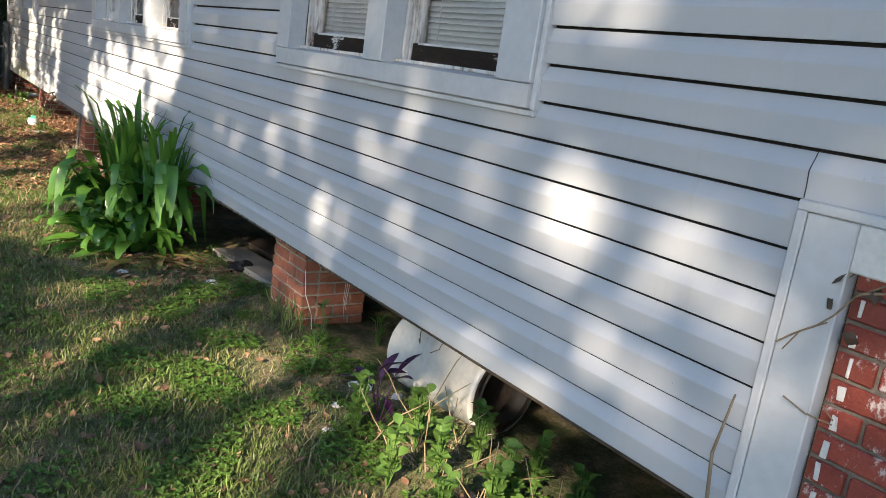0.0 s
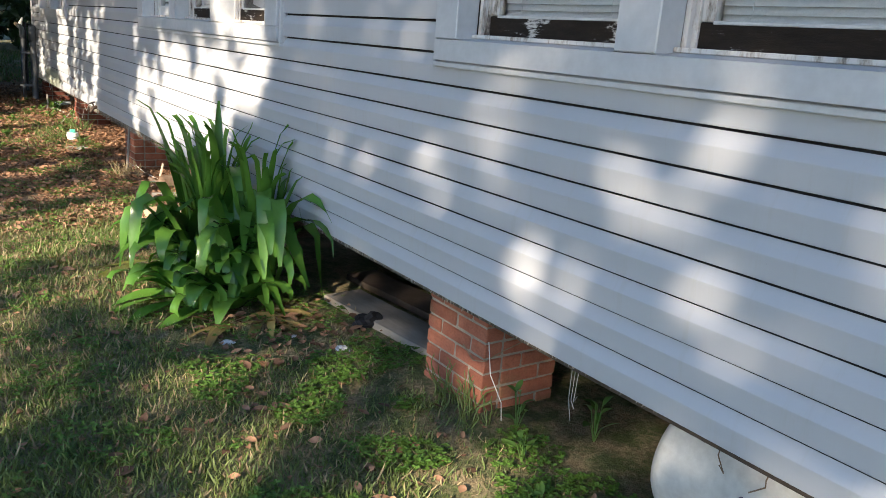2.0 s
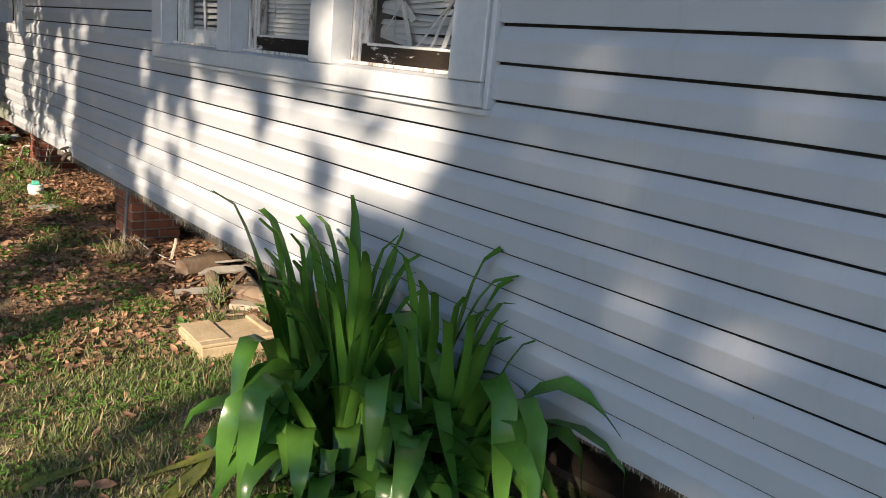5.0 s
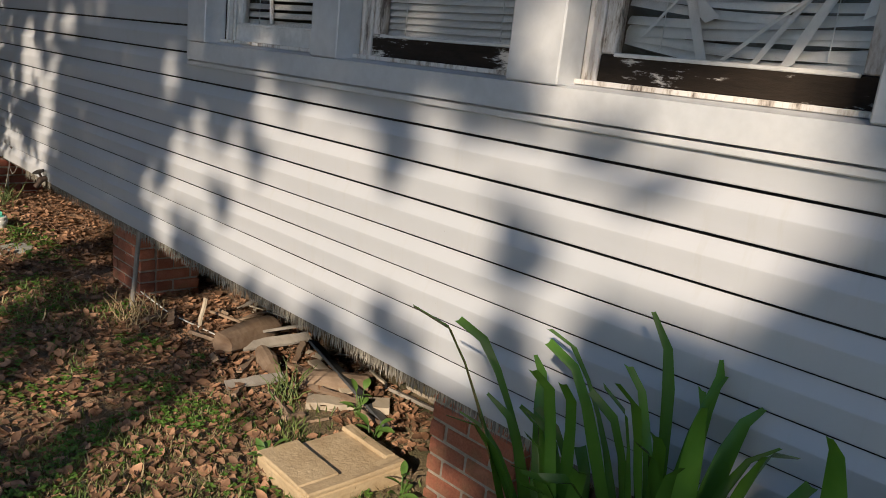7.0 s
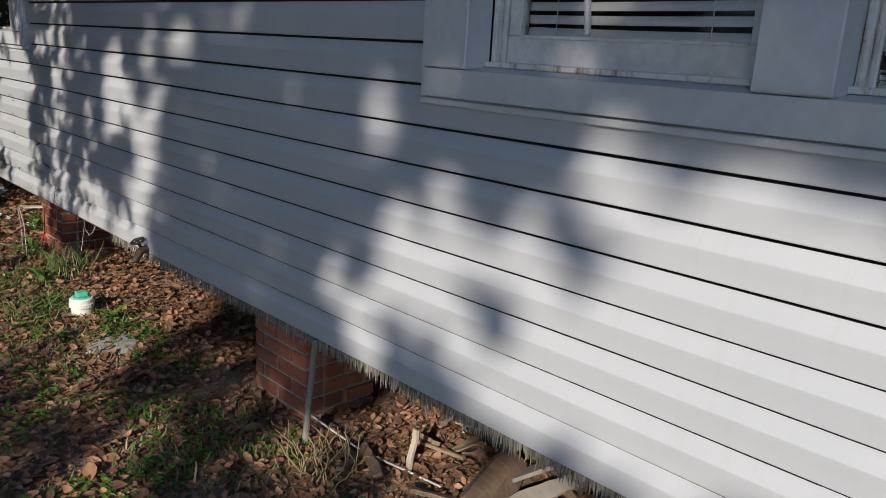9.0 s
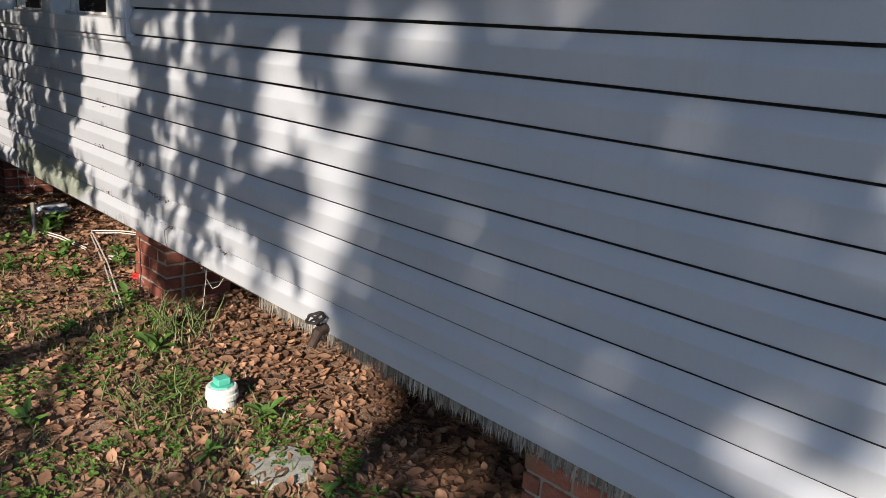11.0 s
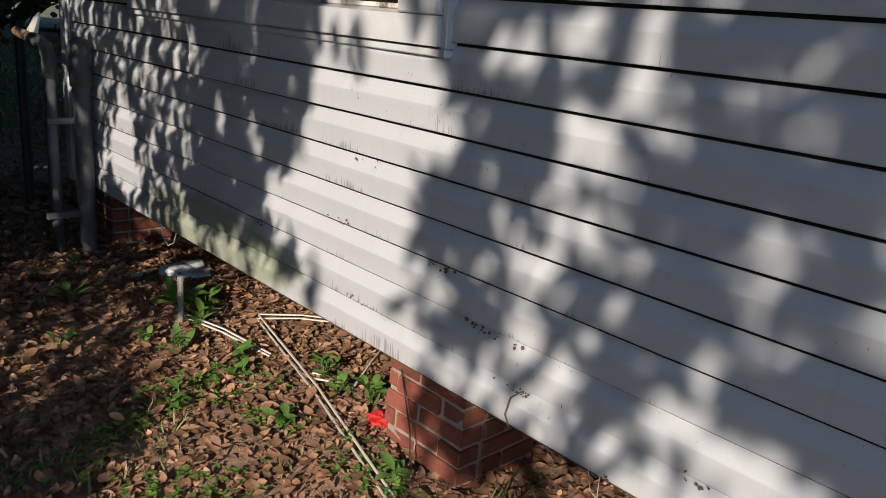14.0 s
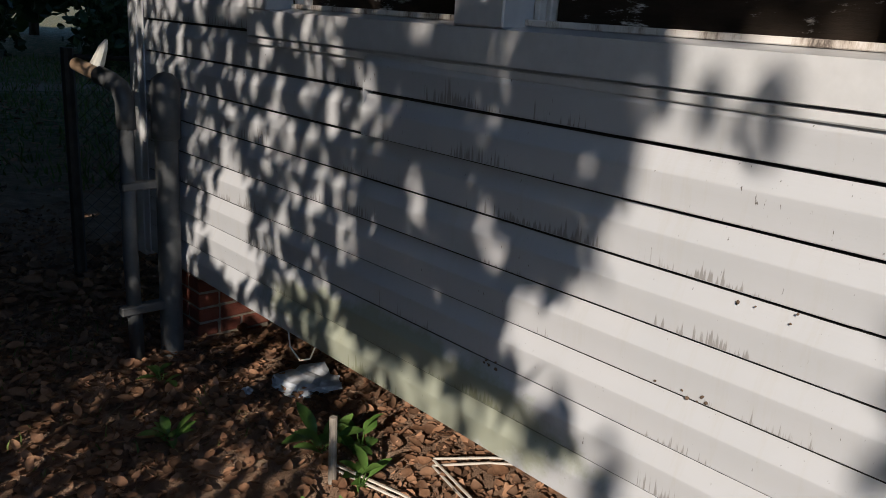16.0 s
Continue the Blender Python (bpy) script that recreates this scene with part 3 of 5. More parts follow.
# ---- chimney foot in its trimmed opening ----
def chimney():
    fr = thing("chimney_trim", "white wrapped boards round the chimney opening", "trim", kind="structure")
    part("channel", box(W - 0.034, W + 0.01, 1.22, 1.245, 0.40, 1.247, 0.003), TRIM, fr)
    part("channel", box(W - 0.034, W + 0.01, NEAR, 1.245, 1.248, 1.272, 0.003), TRIM, fr)
    part("board", box(W - 0.030, W + 0.06, 1.098, 1.219, -0.05, 1.246, 0.004), TRIM, fr, "dull white casing board")
    part("board", rough_up(box(W - 0.034, W + 0.06, NEAR, 1.0965, 1.139, 1.246, 0.004), 0.002, 12), OLDPAINT, fr, "roughly painted white header board")
    ch = thing("chimney", "red brick chimney foot with white paint smears", "chimney", (W + 0.004, -0.863, -0.1))
    part("mortar", box(0.010, 0.45, 0, 1.955, 0, 1.235, 0), OLDMORTAR, ch)
    shapes = [brick_mesh("brick", BRICK3, BR_L, BR_W, BR_H, 40 + i) for i in range(3)]
    rnd = random.Random(9)
    for c in range(19):
        pos = 1.952 - (0.1 if c % 2 else 0.0)
        if c % 2:
            ob = new("brick", shapes[0]); ob.parent = ch
            ob.matrix_local = Matrix.Translation((BR_W / 2, 1.907, c * 0.0665)) @ Matrix.Diagonal((1, 0.45, 1, 1))
        while pos > 0.2:
            ob = new("brick", shapes[rnd.randrange(3)]); ob.parent = ch
            ob.matrix_local = Matrix.Translation((BR_W / 2 + rnd.uniform(-0.004, 0.003), pos - BR_L / 2, c * 0.0665)) @ pose(0, 0, 0, 0, 0, rnd.uniform(-1, 1))
            pos -= BR_L + JOINT
    # old paint that ran over the ends of the bricks beside the casing
    for c in range(2, 18):
        y = 1.952 - rnd.uniform(0.018, 0.034)
        bm = box(-0.0055, -0.001, y - rnd.uniform(0.007, 0.018), y, c * 0.0665 + rnd.uniform(0.004, 0.016), c * 0.0665 + rnd.uniform(0.038, 0.055), 0.001)
        part("paint_smear", rough_up(bm, 0.005, 30, c), OLDPAINT, ch, "smear of white paint")
    return ch


chimney()


def caught_twigs():
    t = thing("dry_vine", "dry vine twigs and curled dead leaves caught under the header board", "vine")
    x = W - 0.045
    for pts, r in (([(x + 0.03, 1.02, 1.13), (x + 0.02, 1.07, 1.09), (x, 1.095, 1.04), (x - 0.01, 1.12, 1.01), (x - 0.012, 1.17, 0.97), (x - 0.02, 1.20, 0.94)], 0.0024),
                   ([(x, 1.105, 1.02), (x - 0.02, 1.15, 0.985), (x - 0.02, 1.18, 0.93)], 0.0018), ([(x + 0.035, 0.95, 1.10), (x + 0.02, 1.0, 1.12), (x + 0.01, 1.06, 1.10)], 0.003),
                   ([(x + 0.03, 1.05, 0.79), (x, 1.10, 0.80), (x - 0.02, 1.15, 0.825)], 0.0022), ([(x + 0.03, 1.05, 0.80), (x + 0.01, 1.07, 0.83)], 0.0018)):
        part("twig", tube(pts, r, 5), STEM, t)
    for k, (y, z, a) in enumerate(((1.10, 1.10, 30), (1.09, 1.065, 100), (1.06, 1.03, 200), (1.04, 1.09, 300))):
        v, f = leaf_shape(0.036, 0.026, 0.9, 5)
        m = np.array(pose(x - 0.004, y, z, 60, a, 70 + 20 * k))
        ob = new("dead_leaf", mesh("dead_leaf", (v @ m[:3, :3].T + m[:3, 3]).tolist(), f, UNDER, True))
        ob.parent = t


# ---- plants ----
def strap_leaf(name, mat, parent, base, azim, length, width, elev0, elev1, kink=None, kink_to=-70, seed=0, blunt=False):
    """A long channelled leaf that rises, arches and, where kink is given, folds over."""
    rnd = random.Random(seed)
    n = 13
    p = Vector(base)
    vs, fs = [], []
    az = radians(azim)
    for i in range(n):
        t = i / (n - 1)
        el = radians(elev0 + (elev1 - elev0) * t ** 1.6)
        if kink and t > kink:
            fold = min(1.0, (t - kink) / 0.16)
            up0 = elev0 + (elev1 - elev0) * kink ** 1.6
            el = radians(up0 + (kink_to - up0) * fold)
        elif t > 0.82 and elev0 > 50:
            el -= (t - 0.82) * 6.5
        d = Vector((math.cos(az) * math.cos(el), math.sin(az) * math.cos(el), math.sin(el)))
        side = Vector((-math.sin(az), math.cos(az), 0))
        up = side.cross(d) * -1
        w = width * 0.5 * (0.62 + 0.38 * math.sin(math.pi * min(t / 0.9, 1))) * min(1.0, (1.03 - t) / 0.2) ** 0.6
        if blunt:
            w = width * 0.5 * (0.55 + 0.45 * math.sin(math.pi * min(t / 0.95 + 0.15, 1))) * rnd.uniform(0.9, 1.05)
        w = max(w, 0.002)
        tw = math.sin(t * 3 + seed) * 0.35
        sd = side * math.cos(tw) + up * math.sin(tw)
        for k, q in enumerate((p - sd * w + up * w * 0.28, p, p + sd * w + up * w * 0.28)):
            q = q.copy()
            q.x = min(q.x, W - 0.03)
            q.z = max(q.z, lift(q.x, q.y) + 0.008 + 0.004 * (k != 1))
            vs.append(q)
        p = p + d * (length / (n - 1))
        az += rnd.uniform(-0.13, 0.13)
    for i in range(n - 1):
        for j in range(2):
            a = i * 3 + j
            fs.append((a, a + 1, a + 4, a + 3))
    ob = new(name, mesh(name, vs, fs, mat, True))
    ob.parent = parent
    return ob


def lily():
    rnd = random.Random(12)
    pl = thing("crinum_lily", "large green strap-leaved lily clump against the siding", "plant")
    k = 0
    # upright fans beside the wall, many with torn blunt tips
    for bx, by, n, hi, az0, spread in ((1.50, 6.34, 11, 1.03, 150, 100), (1.52, 6.12, 18, 1.03, 220, 150), (1.64, 5.80, 12, 1.0, 250, 80), (1.63, 5.66, 7, 0.86, 265, 50), (1.40, 5.95, 10, 0.84, 220, 140), (1.46, 6.26, 9, 0.78, 140, 90)):
        for i in range(n):
            k += 1
            base = (bx + rnd.uniform(-0.04, 0.04), by + rnd.uniform(-0.05, 0.05), lift(bx, by) - 0.02)
            az = az0 + rnd.uniform(-spread, spread) / 1.0
            blunt = rnd.random() < 0.55
            strap_leaf("leaf", LILY, pl, base, az, rnd.uniform(0.78, 1.06) * hi, rnd.uniform(0.042, 0.07), rnd.uniform(78, 89), rnd.uniform(45, 84), None, 0, k, blunt)
    # leaves that rise, fold over and hang in a dome
    for i in range(85):
        k += 1
        bx, by = rnd.uniform(1.26, 1.62), rnd.uniform(5.52, 6.25)
        az = math.degrees(math.atan2(by - 6.30, bx - 1.55)) + rnd.uniform(-40, 40)
        high = rnd.uniform(0.6, 1.0) * (0.55 + 0.52 * min(1, max(0, (bx - 1.2) / 0.4)))
        strap_leaf("leaf", LILY, pl, (bx, by, lift(bx, by) - 0.02), az, high * rnd.uniform(0.95, 1.15), rnd.uniform(0.07, 0.115), rnd.uniform(70, 88), *((rnd.uniform(20, 60), rnd.uniform(0.36, 0.64), rnd.uniform(-88, -20)) if rnd.random() < 0.5 else (rnd.uniform(-88, -20), None, 0)), k, rnd.random() < 0.3)
    # broad lower leaves that arch out round the foot
    for i in range(48):
        k += 1
        bx, by = rnd.uniform(1.14, 1.60), rnd.uniform(5.42, 5.90)
        az = math.degrees(math.atan2(by - 5.95, bx - 1.55)) + rnd.uniform(-40, 40)
        strap_leaf("leaf", LILY, pl, (bx, by, lift(bx, by)), az, rnd.uniform(0.30, 0.48), rnd.uniform(0.075, 0.11), rnd.uniform(45, 80), rnd.uniform(-80, -15), None, 0, k, rnd.random() < 0.25)
    for bx, by, az, ln, e0, kk in ((1.60, 5.62, 262, 1.20, 76, 0.50), (1.62, 5.50, 285, 0.95, 72, 0.48), (1.36, 5.95, 195, 1.05, 70, 0.5), (1.34, 6.02, 205, 0.95, 66, 0.52), (1.60, 5.52, 250, 1.05, 80, 0.55), (1.55, 6.05, 268, 0.98, 72, 0.62), (1.50, 5.9, 230, 0.95, 74, 0.6)):
        k += 1
        strap_leaf("leaf", LILY, pl, (bx, by, lift(bx, by)), az, ln, 0.085, e0, e0 - 55, kk, -80, k)
    for az, ln, x, y in ((190, 0.42, 1.20, 5.66), (205, 0.38, 1.20, 5.60), (225, 0.36, 1.24, 5.50), (180, 0.36, 1.18, 5.74)):
        k += 1
        strap_leaf("leaf", LILY, pl, (x, y, lift(x, y) + 0.03), az, ln, 0.07, 8, -25, None, 0, k)
    # withered leaves at the foot
    for i in range(9):
        strap_leaf("withered_leaf", LILYTIP, pl, (1.35 + rnd.uniform(-0.1, 0.2), 5.25 + rnd.uniform(-0.1, 0.15), lift(1.35, 5.25)), rnd.uniform(200, 330), rnd.uniform(0.2, 0.35), 0.045, 15, -30, None, 0, 330 + i)
    for at, az in (((0.80, 6.55), 190), ((0.85, 6.38), 350), ((0.86, 6.20), 20)):
        ob = tagged(strap_leaf("cut_leaf", LILYYEL, None, (at[0], at[1], lift(*at) + 0.01), az, 0.34, 0.055, 4, -4, None, 0, int(az)), "yellowing cut strap leaf lying on the grass", "leaf", "cut leaves on the grass")


lily()


def leaf_shape(length, width, curl, n=4):
    vs, fs = [], []
    for i in range(n + 1):
        t = i / n
        w = width * math.sin(math.pi * min(max(t, 0.03), 0.98)) ** 0.75 * 0.5
        z = curl * (t - 0.4) ** 2
        vs += [(-w, length * t, z + w * 0.35), (0, length * t, z), (w, length * t, z + w * 0.35)]
    for i in range(n):
        for j in range(2):
            a = i * 3 + j
            fs.append((a, a + 1, a + 4, a + 3))
    return np.array(vs), fs


def scatter(name, label, category, mat, items, shapes, smooth=False):
    """Many small shapes joined into one piece of loose stuff. items: (shape index, matrix)."""
    vs, fs, base = [], [], 0
    for k, m in items:
        v, f = shapes[k]
        a = np.array(m)
        vs.append(v @ a[:3, :3].T + a[:3, 3])
        fs.extend([tuple(i + base for i in q) for q in f])
        base += len(v)
    ob = new(name, mesh(name, np.concatenate(vs).tolist(), fs, mat, smooth))
    return tagged(ob, label, category, kind="stuff")


def clump(x, y, f, seed):
    return noise.noise(Vector((x * f, y * f, seed)))


RND = random.Random(4)


def blade_shapes():
    out = []
    for h, w, lean in ((0.022, 0.0026, 0.010), (0.032, 0.0028, 0.018), (0.02, 0.0032, 0.018), (0.042, 0.0028, 0.024)):
        out.append((np.array([(-w, 0, -0.005), (w, 0, -0.005), (w * 0.8, lean * 0.4, h * 0.6), (-w * 0.8, lean * 0.4, h * 0.6), (0, lean, h)]), [(0, 1, 2, 3), (3, 2, 4)]))
    return out


def lawn():
    shapes = blade_shapes()
    green, dry = [], []
    for count, x0, x1, y0, y1, big in ((105000, -0.3, 1.95, 1.3, 8.2, 1.0), (17000, -0.2, 1.8, 8.2, 13.2, 1.2), (1500, 0.3, 1.7, 13.0, 16.0, 1.1), (14000, 0.0, 8.0, 18.0, 30.0, 3.0)):
        for _ in range(count):
            x, y = RND.uniform(x0, x1), RND.uniform(y0, y1)
            d = clump(x, y, 1.6, 1) + 0.5 * clump(x, y, 5, 2)
            if y < 16 and x > W - 0.02 and RND.random() < 0.85:
                continue
            if y > 8.2 and y < 16 and d < 0.0:
                continue
            if (x - 1.35) ** 2 / 0.2 + (y - 5.3) ** 2 / 0.35 < 1 and RND.random() < 0.85:
                continue
            if y < 8.2 and x > 1.35 and y > 2.0 and d < 0.2 and RND.random() < 0.7:
                continue
            s = RND.uniform(0.55, 1.15) * big * (1.0 + 0.35 * d)
            m = Matrix.Translation((x, y, lift(x, y))) @ pose(0, 0, 0, RND.uniform(-30, 30), RND.uniform(-30, 30), RND.uniform(0, 360)) @ Matrix.Scale(s, 4)
            straw = RND.random() < (0.14 - 0.25 * d + (0.12 if y > 6 else 0))
            if straw and RND.random() < 0.6:
                m = Matrix.Translation((x, y, lift(x, y) + 0.006)) @ pose(0, 0, 0, RND.uniform(50, 95), 0, RND.uniform(0, 360)) @ Matrix.Scale(s * 1.25, 4)
                m = pose(0, 0, 0) @ m
            (dry if straw else green).append((RND.randrange(4), m))
    scatter("grass", "short green lawn grass, thin and patchy", "grass", GRASS, green, shapes)
    scatter("dry_grass", "straw-coloured dead grass blades among the lawn", "grass", STRAW, dry, shapes)


lawn()


def clover():
    leaf = (np.array([(0, 0, 0), (0.007, 0.006, 0.002), (0.006, 0.014, 0.001), (0, 0.016, -0.001), (-0.006, 0.014, 0.001), (-0.007, 0.006, 0.002)]), [(0, 1, 2, 3), (0, 3, 4, 5)])
    items = []
    for count, x0, x1, y0, y1, cut in ((8000, 0.7, 1.95, 1.5, 4.8, 0.0), (9000, 0.0, 1.7, 1.5, 8.2, 0.06), (8200, 0.2, 1.78, 8.0, 13.4, 0.0), (200, 1.6, 2.0, 5.0, 5.6, -1), (500, 0.7, 1.9, 10.3, 12.5, 0.0)):
        for _ in range(count):
            x, y = RND.uniform(x0, x1), RND.uniform(y0, y1)
            if clump(x, y, 3.2, 8) < cut:
                continue
            h, s, a = RND.uniform(0.008, 0.035), RND.uniform(0.6, 1.2), RND.uniform(0, 360)
            for k in range(3):
                items.append((0, Matrix.Translation((x, y, lift(x, y) + h)) @ pose(0, 0, 0, RND.uniform(-5, 30), RND.uniform(-15, 15), a + 120 * k) @ Matrix.Scale(s, 4)))
    scatter("clover", "bright green clover and low weeds in patches", "clover", CLOVER, items, [leaf])


clover()


def litter():
    shapes = [leaf_shape(0.06, 0.036, 0.02), leaf_shape(0.05, 0.034, 0.06), leaf_shape(0.075, 0.046, 0.012), leaf_shape(0.042, 0.03, -0.04)]
    items = []
    for count, x0, x1, y0, y1, cut in ((380, -0.2, 1.8, 1.5, 7.5, -1), (160, 1.15, 1.95, 4.6, 5.4, -1), (3600, 0.3, 2.3, 7.4, 10.4, -0.3), (6500, 0.2, 2.5, 10.2, 16.5, -0.6), (900, 1.5, 3.2, 10.5, 15.2, -1), (1200, 0.6, 6.0, 15.6, 23.0, -1)):
        for _ in range(count):
            x, y = RND.uniform(x0, x1), RND.uniform(y0, y1)
            if clump(x, y, 1.9, 15) < cut or (x > 1.85 and y > 15.0 and y < 15.5):
                continue
            s = RND.uniform(0.5, 1.15) * (1.0 if y < 15.6 else 1.4)
            m = Matrix.Translation((x, y, lift(x, y) + RND.uniform(0.006, 0.022))) @ pose(0, 0, 0, RND.gauss(0, 9), RND.gauss(0, 12), RND.uniform(0, 360)) @ Matrix.Diagonal((s, s * RND.uniform(0.75, 1.1), s, 1))
            items.append((RND.randrange(4), m))
    # small broken chips between the leaves
    for count, x0, x1, y0, y1 in ((1500, 1.7, 2.4, 7.6, 9.4), (900, 0.0, 1.9, 1.5, 7.5), (5200, 0.3, 2.4, 7.4, 10.6), (15000, 0.2, 2.6, 10.4, 15.6), (2500, 0.4, 2.0, 15.4, 17.5)):
        for _ in range(count):
            x, y = RND.uniform(x0, x1), RND.uniform(y0, y1)
            if clump(x, y, 1.9, 15) < -0.45 or (x > 1.85 and y > 15.0 and y < 15.5):
                continue
            s = RND.uniform(0.28, 0.75)
            m = Matrix.Translation((x, y, lift(x, y) + RND.uniform(0.006, 0.02))) @ pose(0, 0, 0, RND.gauss(0, 20), RND.gauss(0, 22), RND.uniform(0, 360)) @ Matrix.Diagonal((s * RND.uniform(0.6, 1.2), s, s, 1))
            items.append((RND.randrange(4), m))
    scatter("fallen_leaves", "dry brown leaf litter, curled and broken", "leaves", LITTER, items, shapes, True)


litter()


def weed(at, n, size, mat=WEED, name="weed", label="small broad-leaved green weed in the soil", seed=0, tall=0.12, pointed=0.45):
    rnd = random.Random(seed)
    x, y = at
    w = thing(name, label, "weed", (x, y, lift(x, y)), "weeds by the wall")
    for k in range(n):
        v, f = leaf_shape(size * rnd.uniform(0.7, 1.2), size * pointed * rnd.uniform(0.85, 1.1), -0.25 * size, 5)
        h = tall * rnd.uniform(0.2, 1.0)
        m = Matrix.Translation((rnd.uniform(-0.4, 0.4) * size, rnd.uniform(-0.4, 0.4) * size, h)) @ pose(0, 0, 0, rnd.uniform(5, 45), rnd.uniform(-15, 15), 360 * k / n + rnd.uniform(-25, 25))
        a = np.array(m)
        ob = new("leaf", mesh("leaf", (v @ a[:3, :3].T + a[:3, 3]).tolist(), f, mat, True))
        ob.parent = w
        p = m.translation
        part("stem", tube([(0, 0, -0.01), (p.x * 0.6, p.y * 0.6, h * 0.6), p], 0.002, 5, False), mat, w)
    return w


WEEDS_NEAR = [
    (1.50, 7.62, 9, 0.075, 0.08), (1.78, 7.20, 8, 0.06, 0.08), (2.02, 7.75, 8, 0.07, 0.16), (1.92, 7.55, 7, 0.08, 0.14), (1.55, 11.78, 6, 0.075, 0.06), (1.64, 11.02, 6, 0.06, 0.06),
    (1.58, 13.62, 8, 0.06, 0.07), (1.50, 13.78, 7, 0.05, 0.06), (1.88, 12.98, 9, 0.055, 0.09), (1.96, 12.86, 7, 0.05, 0.08), (1.66, 13.30, 6, 0.05, 0.05), (1.40, 14.35, 8, 0.06, 0.06),
    (1.78, 14.05, 8, 0.09, 0.06),
]
WEEDS_FAR = [
    (1.12, 12.55, 7, 0.05, 0.06), (1.35, 12.2, 7, 0.05, 0.05), (0.95, 11.45, 7, 0.05, 0.05), (1.78, 3.55, 9, 0.06, 0.10), (1.92, 3.75, 8, 0.06, 0.16), (1.62, 3.30, 7, 0.05, 0.06),
    (1.55, 10.45, 6, 0.05, 0.05), (1.2, 9.6, 7, 0.045, 0.05), (1.36, 10.9, 6, 0.05, 0.06), (1.55, 14.75, 6, 0.05, 0.05), (2.15, 3.55, 8, 0.07, 0.2),
]
for k, (x, y, n, s, h) in enumerate(WEEDS_NEAR + WEEDS_FAR):
    weed((x, y), int(n * 1.4) if y > 10 else n, s * 1.3 if y > 10 else s, seed=50 + k, tall=h)
for k, (x, y, n, s, h) in enumerate(((1.86, 13.95, 10, 0.09, 0.10), (1.74, 13.80, 9, 0.085, 0.08), (1.72, 13.42, 9, 0.075, 0.07), (1.93, 13.12, 9, 0.07, 0.10), (1.22, 13.90, 8, 0.06, 0.06), (1.36, 13.20, 10, 0.07, 0.07), (1.60, 12.90, 9, 0.07, 0.06), (1.98, 12.88, 8, 0.06, 0.08), (1.72, 12.42, 9, 0.07, 0.07))):
    weed((x, y), n, s, seed=150 + k, tall=h)
for k, (x, y) in enumerate(((1.70, 2.50), (1.85, 2.30), (1.62, 2.25), (1.76, 2.02), (1.60, 1.92), (1.88, 1.80), (1.70, 1.62), (1.55, 2.70), (1.92, 2.05), (1.80, 1.45), (1.60, 1.50), (1.45, 2.30), (1.42, 1.95), (1.50, 1.70))):
    weed((x, y), 42, 0.05, name="ground_vine", label="tangle of broad-leaved green vine beside the siding", seed=90 + k, tall=0.25, pointed=0.85)
caught_twigs()
weed((1.66, 2.72), 11, 0.15, PURPLE, "purple_plant", "dark purple heart plant with pointed leaves", 7, 0.26, 0.3)


def stems(name, label, spots, seed, mat=STEM, r=0.002):
    rnd = random.Random(seed)
    t = thing(name, label, "stem")
    for (x, y, h, dx, dy) in spots:
        z = lift(x, y)
        pts = [(x + dx * f + rnd.uniform(-0.012, 0.012), y + dy * f + rnd.uniform(-0.012, 0.012), z + h * (f ** 0.8)) for f in (0, 0.25, 0.5, 0.75, 1)]
        part("stalk", tube(pts, [r * 1.3, r, r, r * 0.8, r * 0.5], 5), mat, t)
    return t


stems("dead_stalk", "bare dead grey-brown stalk standing by the trim", [(1.70, 1.28, 0.80, 0.02, -0.01)], 3, STEM, 0.006)
rs = random.Random(31)
stems("dry_straws", "dry bent straws among the vine leaves", [(rs.uniform(1.5, 1.85), rs.uniform(1.4, 2.7), rs.uniform(0.12, 0.4), rs.uniform(-0.25, 0.2), rs.uniform(-0.3, 0.3)) for _ in range(34)], 4, STRAW, 0.0025)
stems("vine_tuft", "withered curling vine tuft with dark buds", [(1.66, 1.42, 0.34, rs.uniform(-0.06, 0.06), rs.uniform(-0.05, 0.05)) for _ in range(9)], 5, STEM, 0.002)
stems("grass_tuft", "tuft of long green grass by the wall", [(1.85 + rs.uniform(-0.06, 0.06), 8.05 + rs.uniform(-0.07, 0.07), rs.uniform(0.08, 0.2), rs.uniform(-0.09, 0.09), rs.uniform(-0.09, 0.09)) for _ in range(24)], 6, GRASS, 0.003)
stems("grass_tuft", "tuft of yellow-green grass by the leaning stake", [(1.70 + rs.uniform(-0.1, 0.1), 9.2 + rs.uniform(-0.12, 0.12), rs.uniform(0.07, 0.17), rs.uniform(-0.08, 0.08), rs.uniform(-0.08, 0.08)) for _ in range(40)], 7, STRAW, 0.003)
stems("grass_tuft", "tuft of dark grass beside the pier", [(1.78 + rs.uniform(-0.12, 0.12), 11.95 + rs.uniform(-0.16, 0.16), rs.uniform(0.08, 0.2), rs.uniform(-0.1, 0.1), rs.uniform(-0.1, 0.1)) for _ in range(46)], 8, GRASS, 0.003)
stems("grass_tuft", "tuft of grass at the foot of the mossy pier", [(1.80 + rs.uniform(-0.06, 0.06), 4.02 + rs.uniform(-0.2, 0.12), rs.uniform(0.07, 0.17), rs.uniform(-0.08, 0.08), rs.uniform(-0.08, 0.08)) for _ in range(40)], 9, GRASS, 0.003)
stems("grass_tuft", "grass tuft growing through the leaf litter", [(1.35 + rs.uniform(-0.12, 0.12), 11.35 + rs.uniform(-0.16, 0.16), rs.uniform(0.05, 0.14), rs.uniform(-0.1, 0.1), rs.uniform(-0.1, 0.1)) for _ in range(40)], 10, GRASS, 0.003)


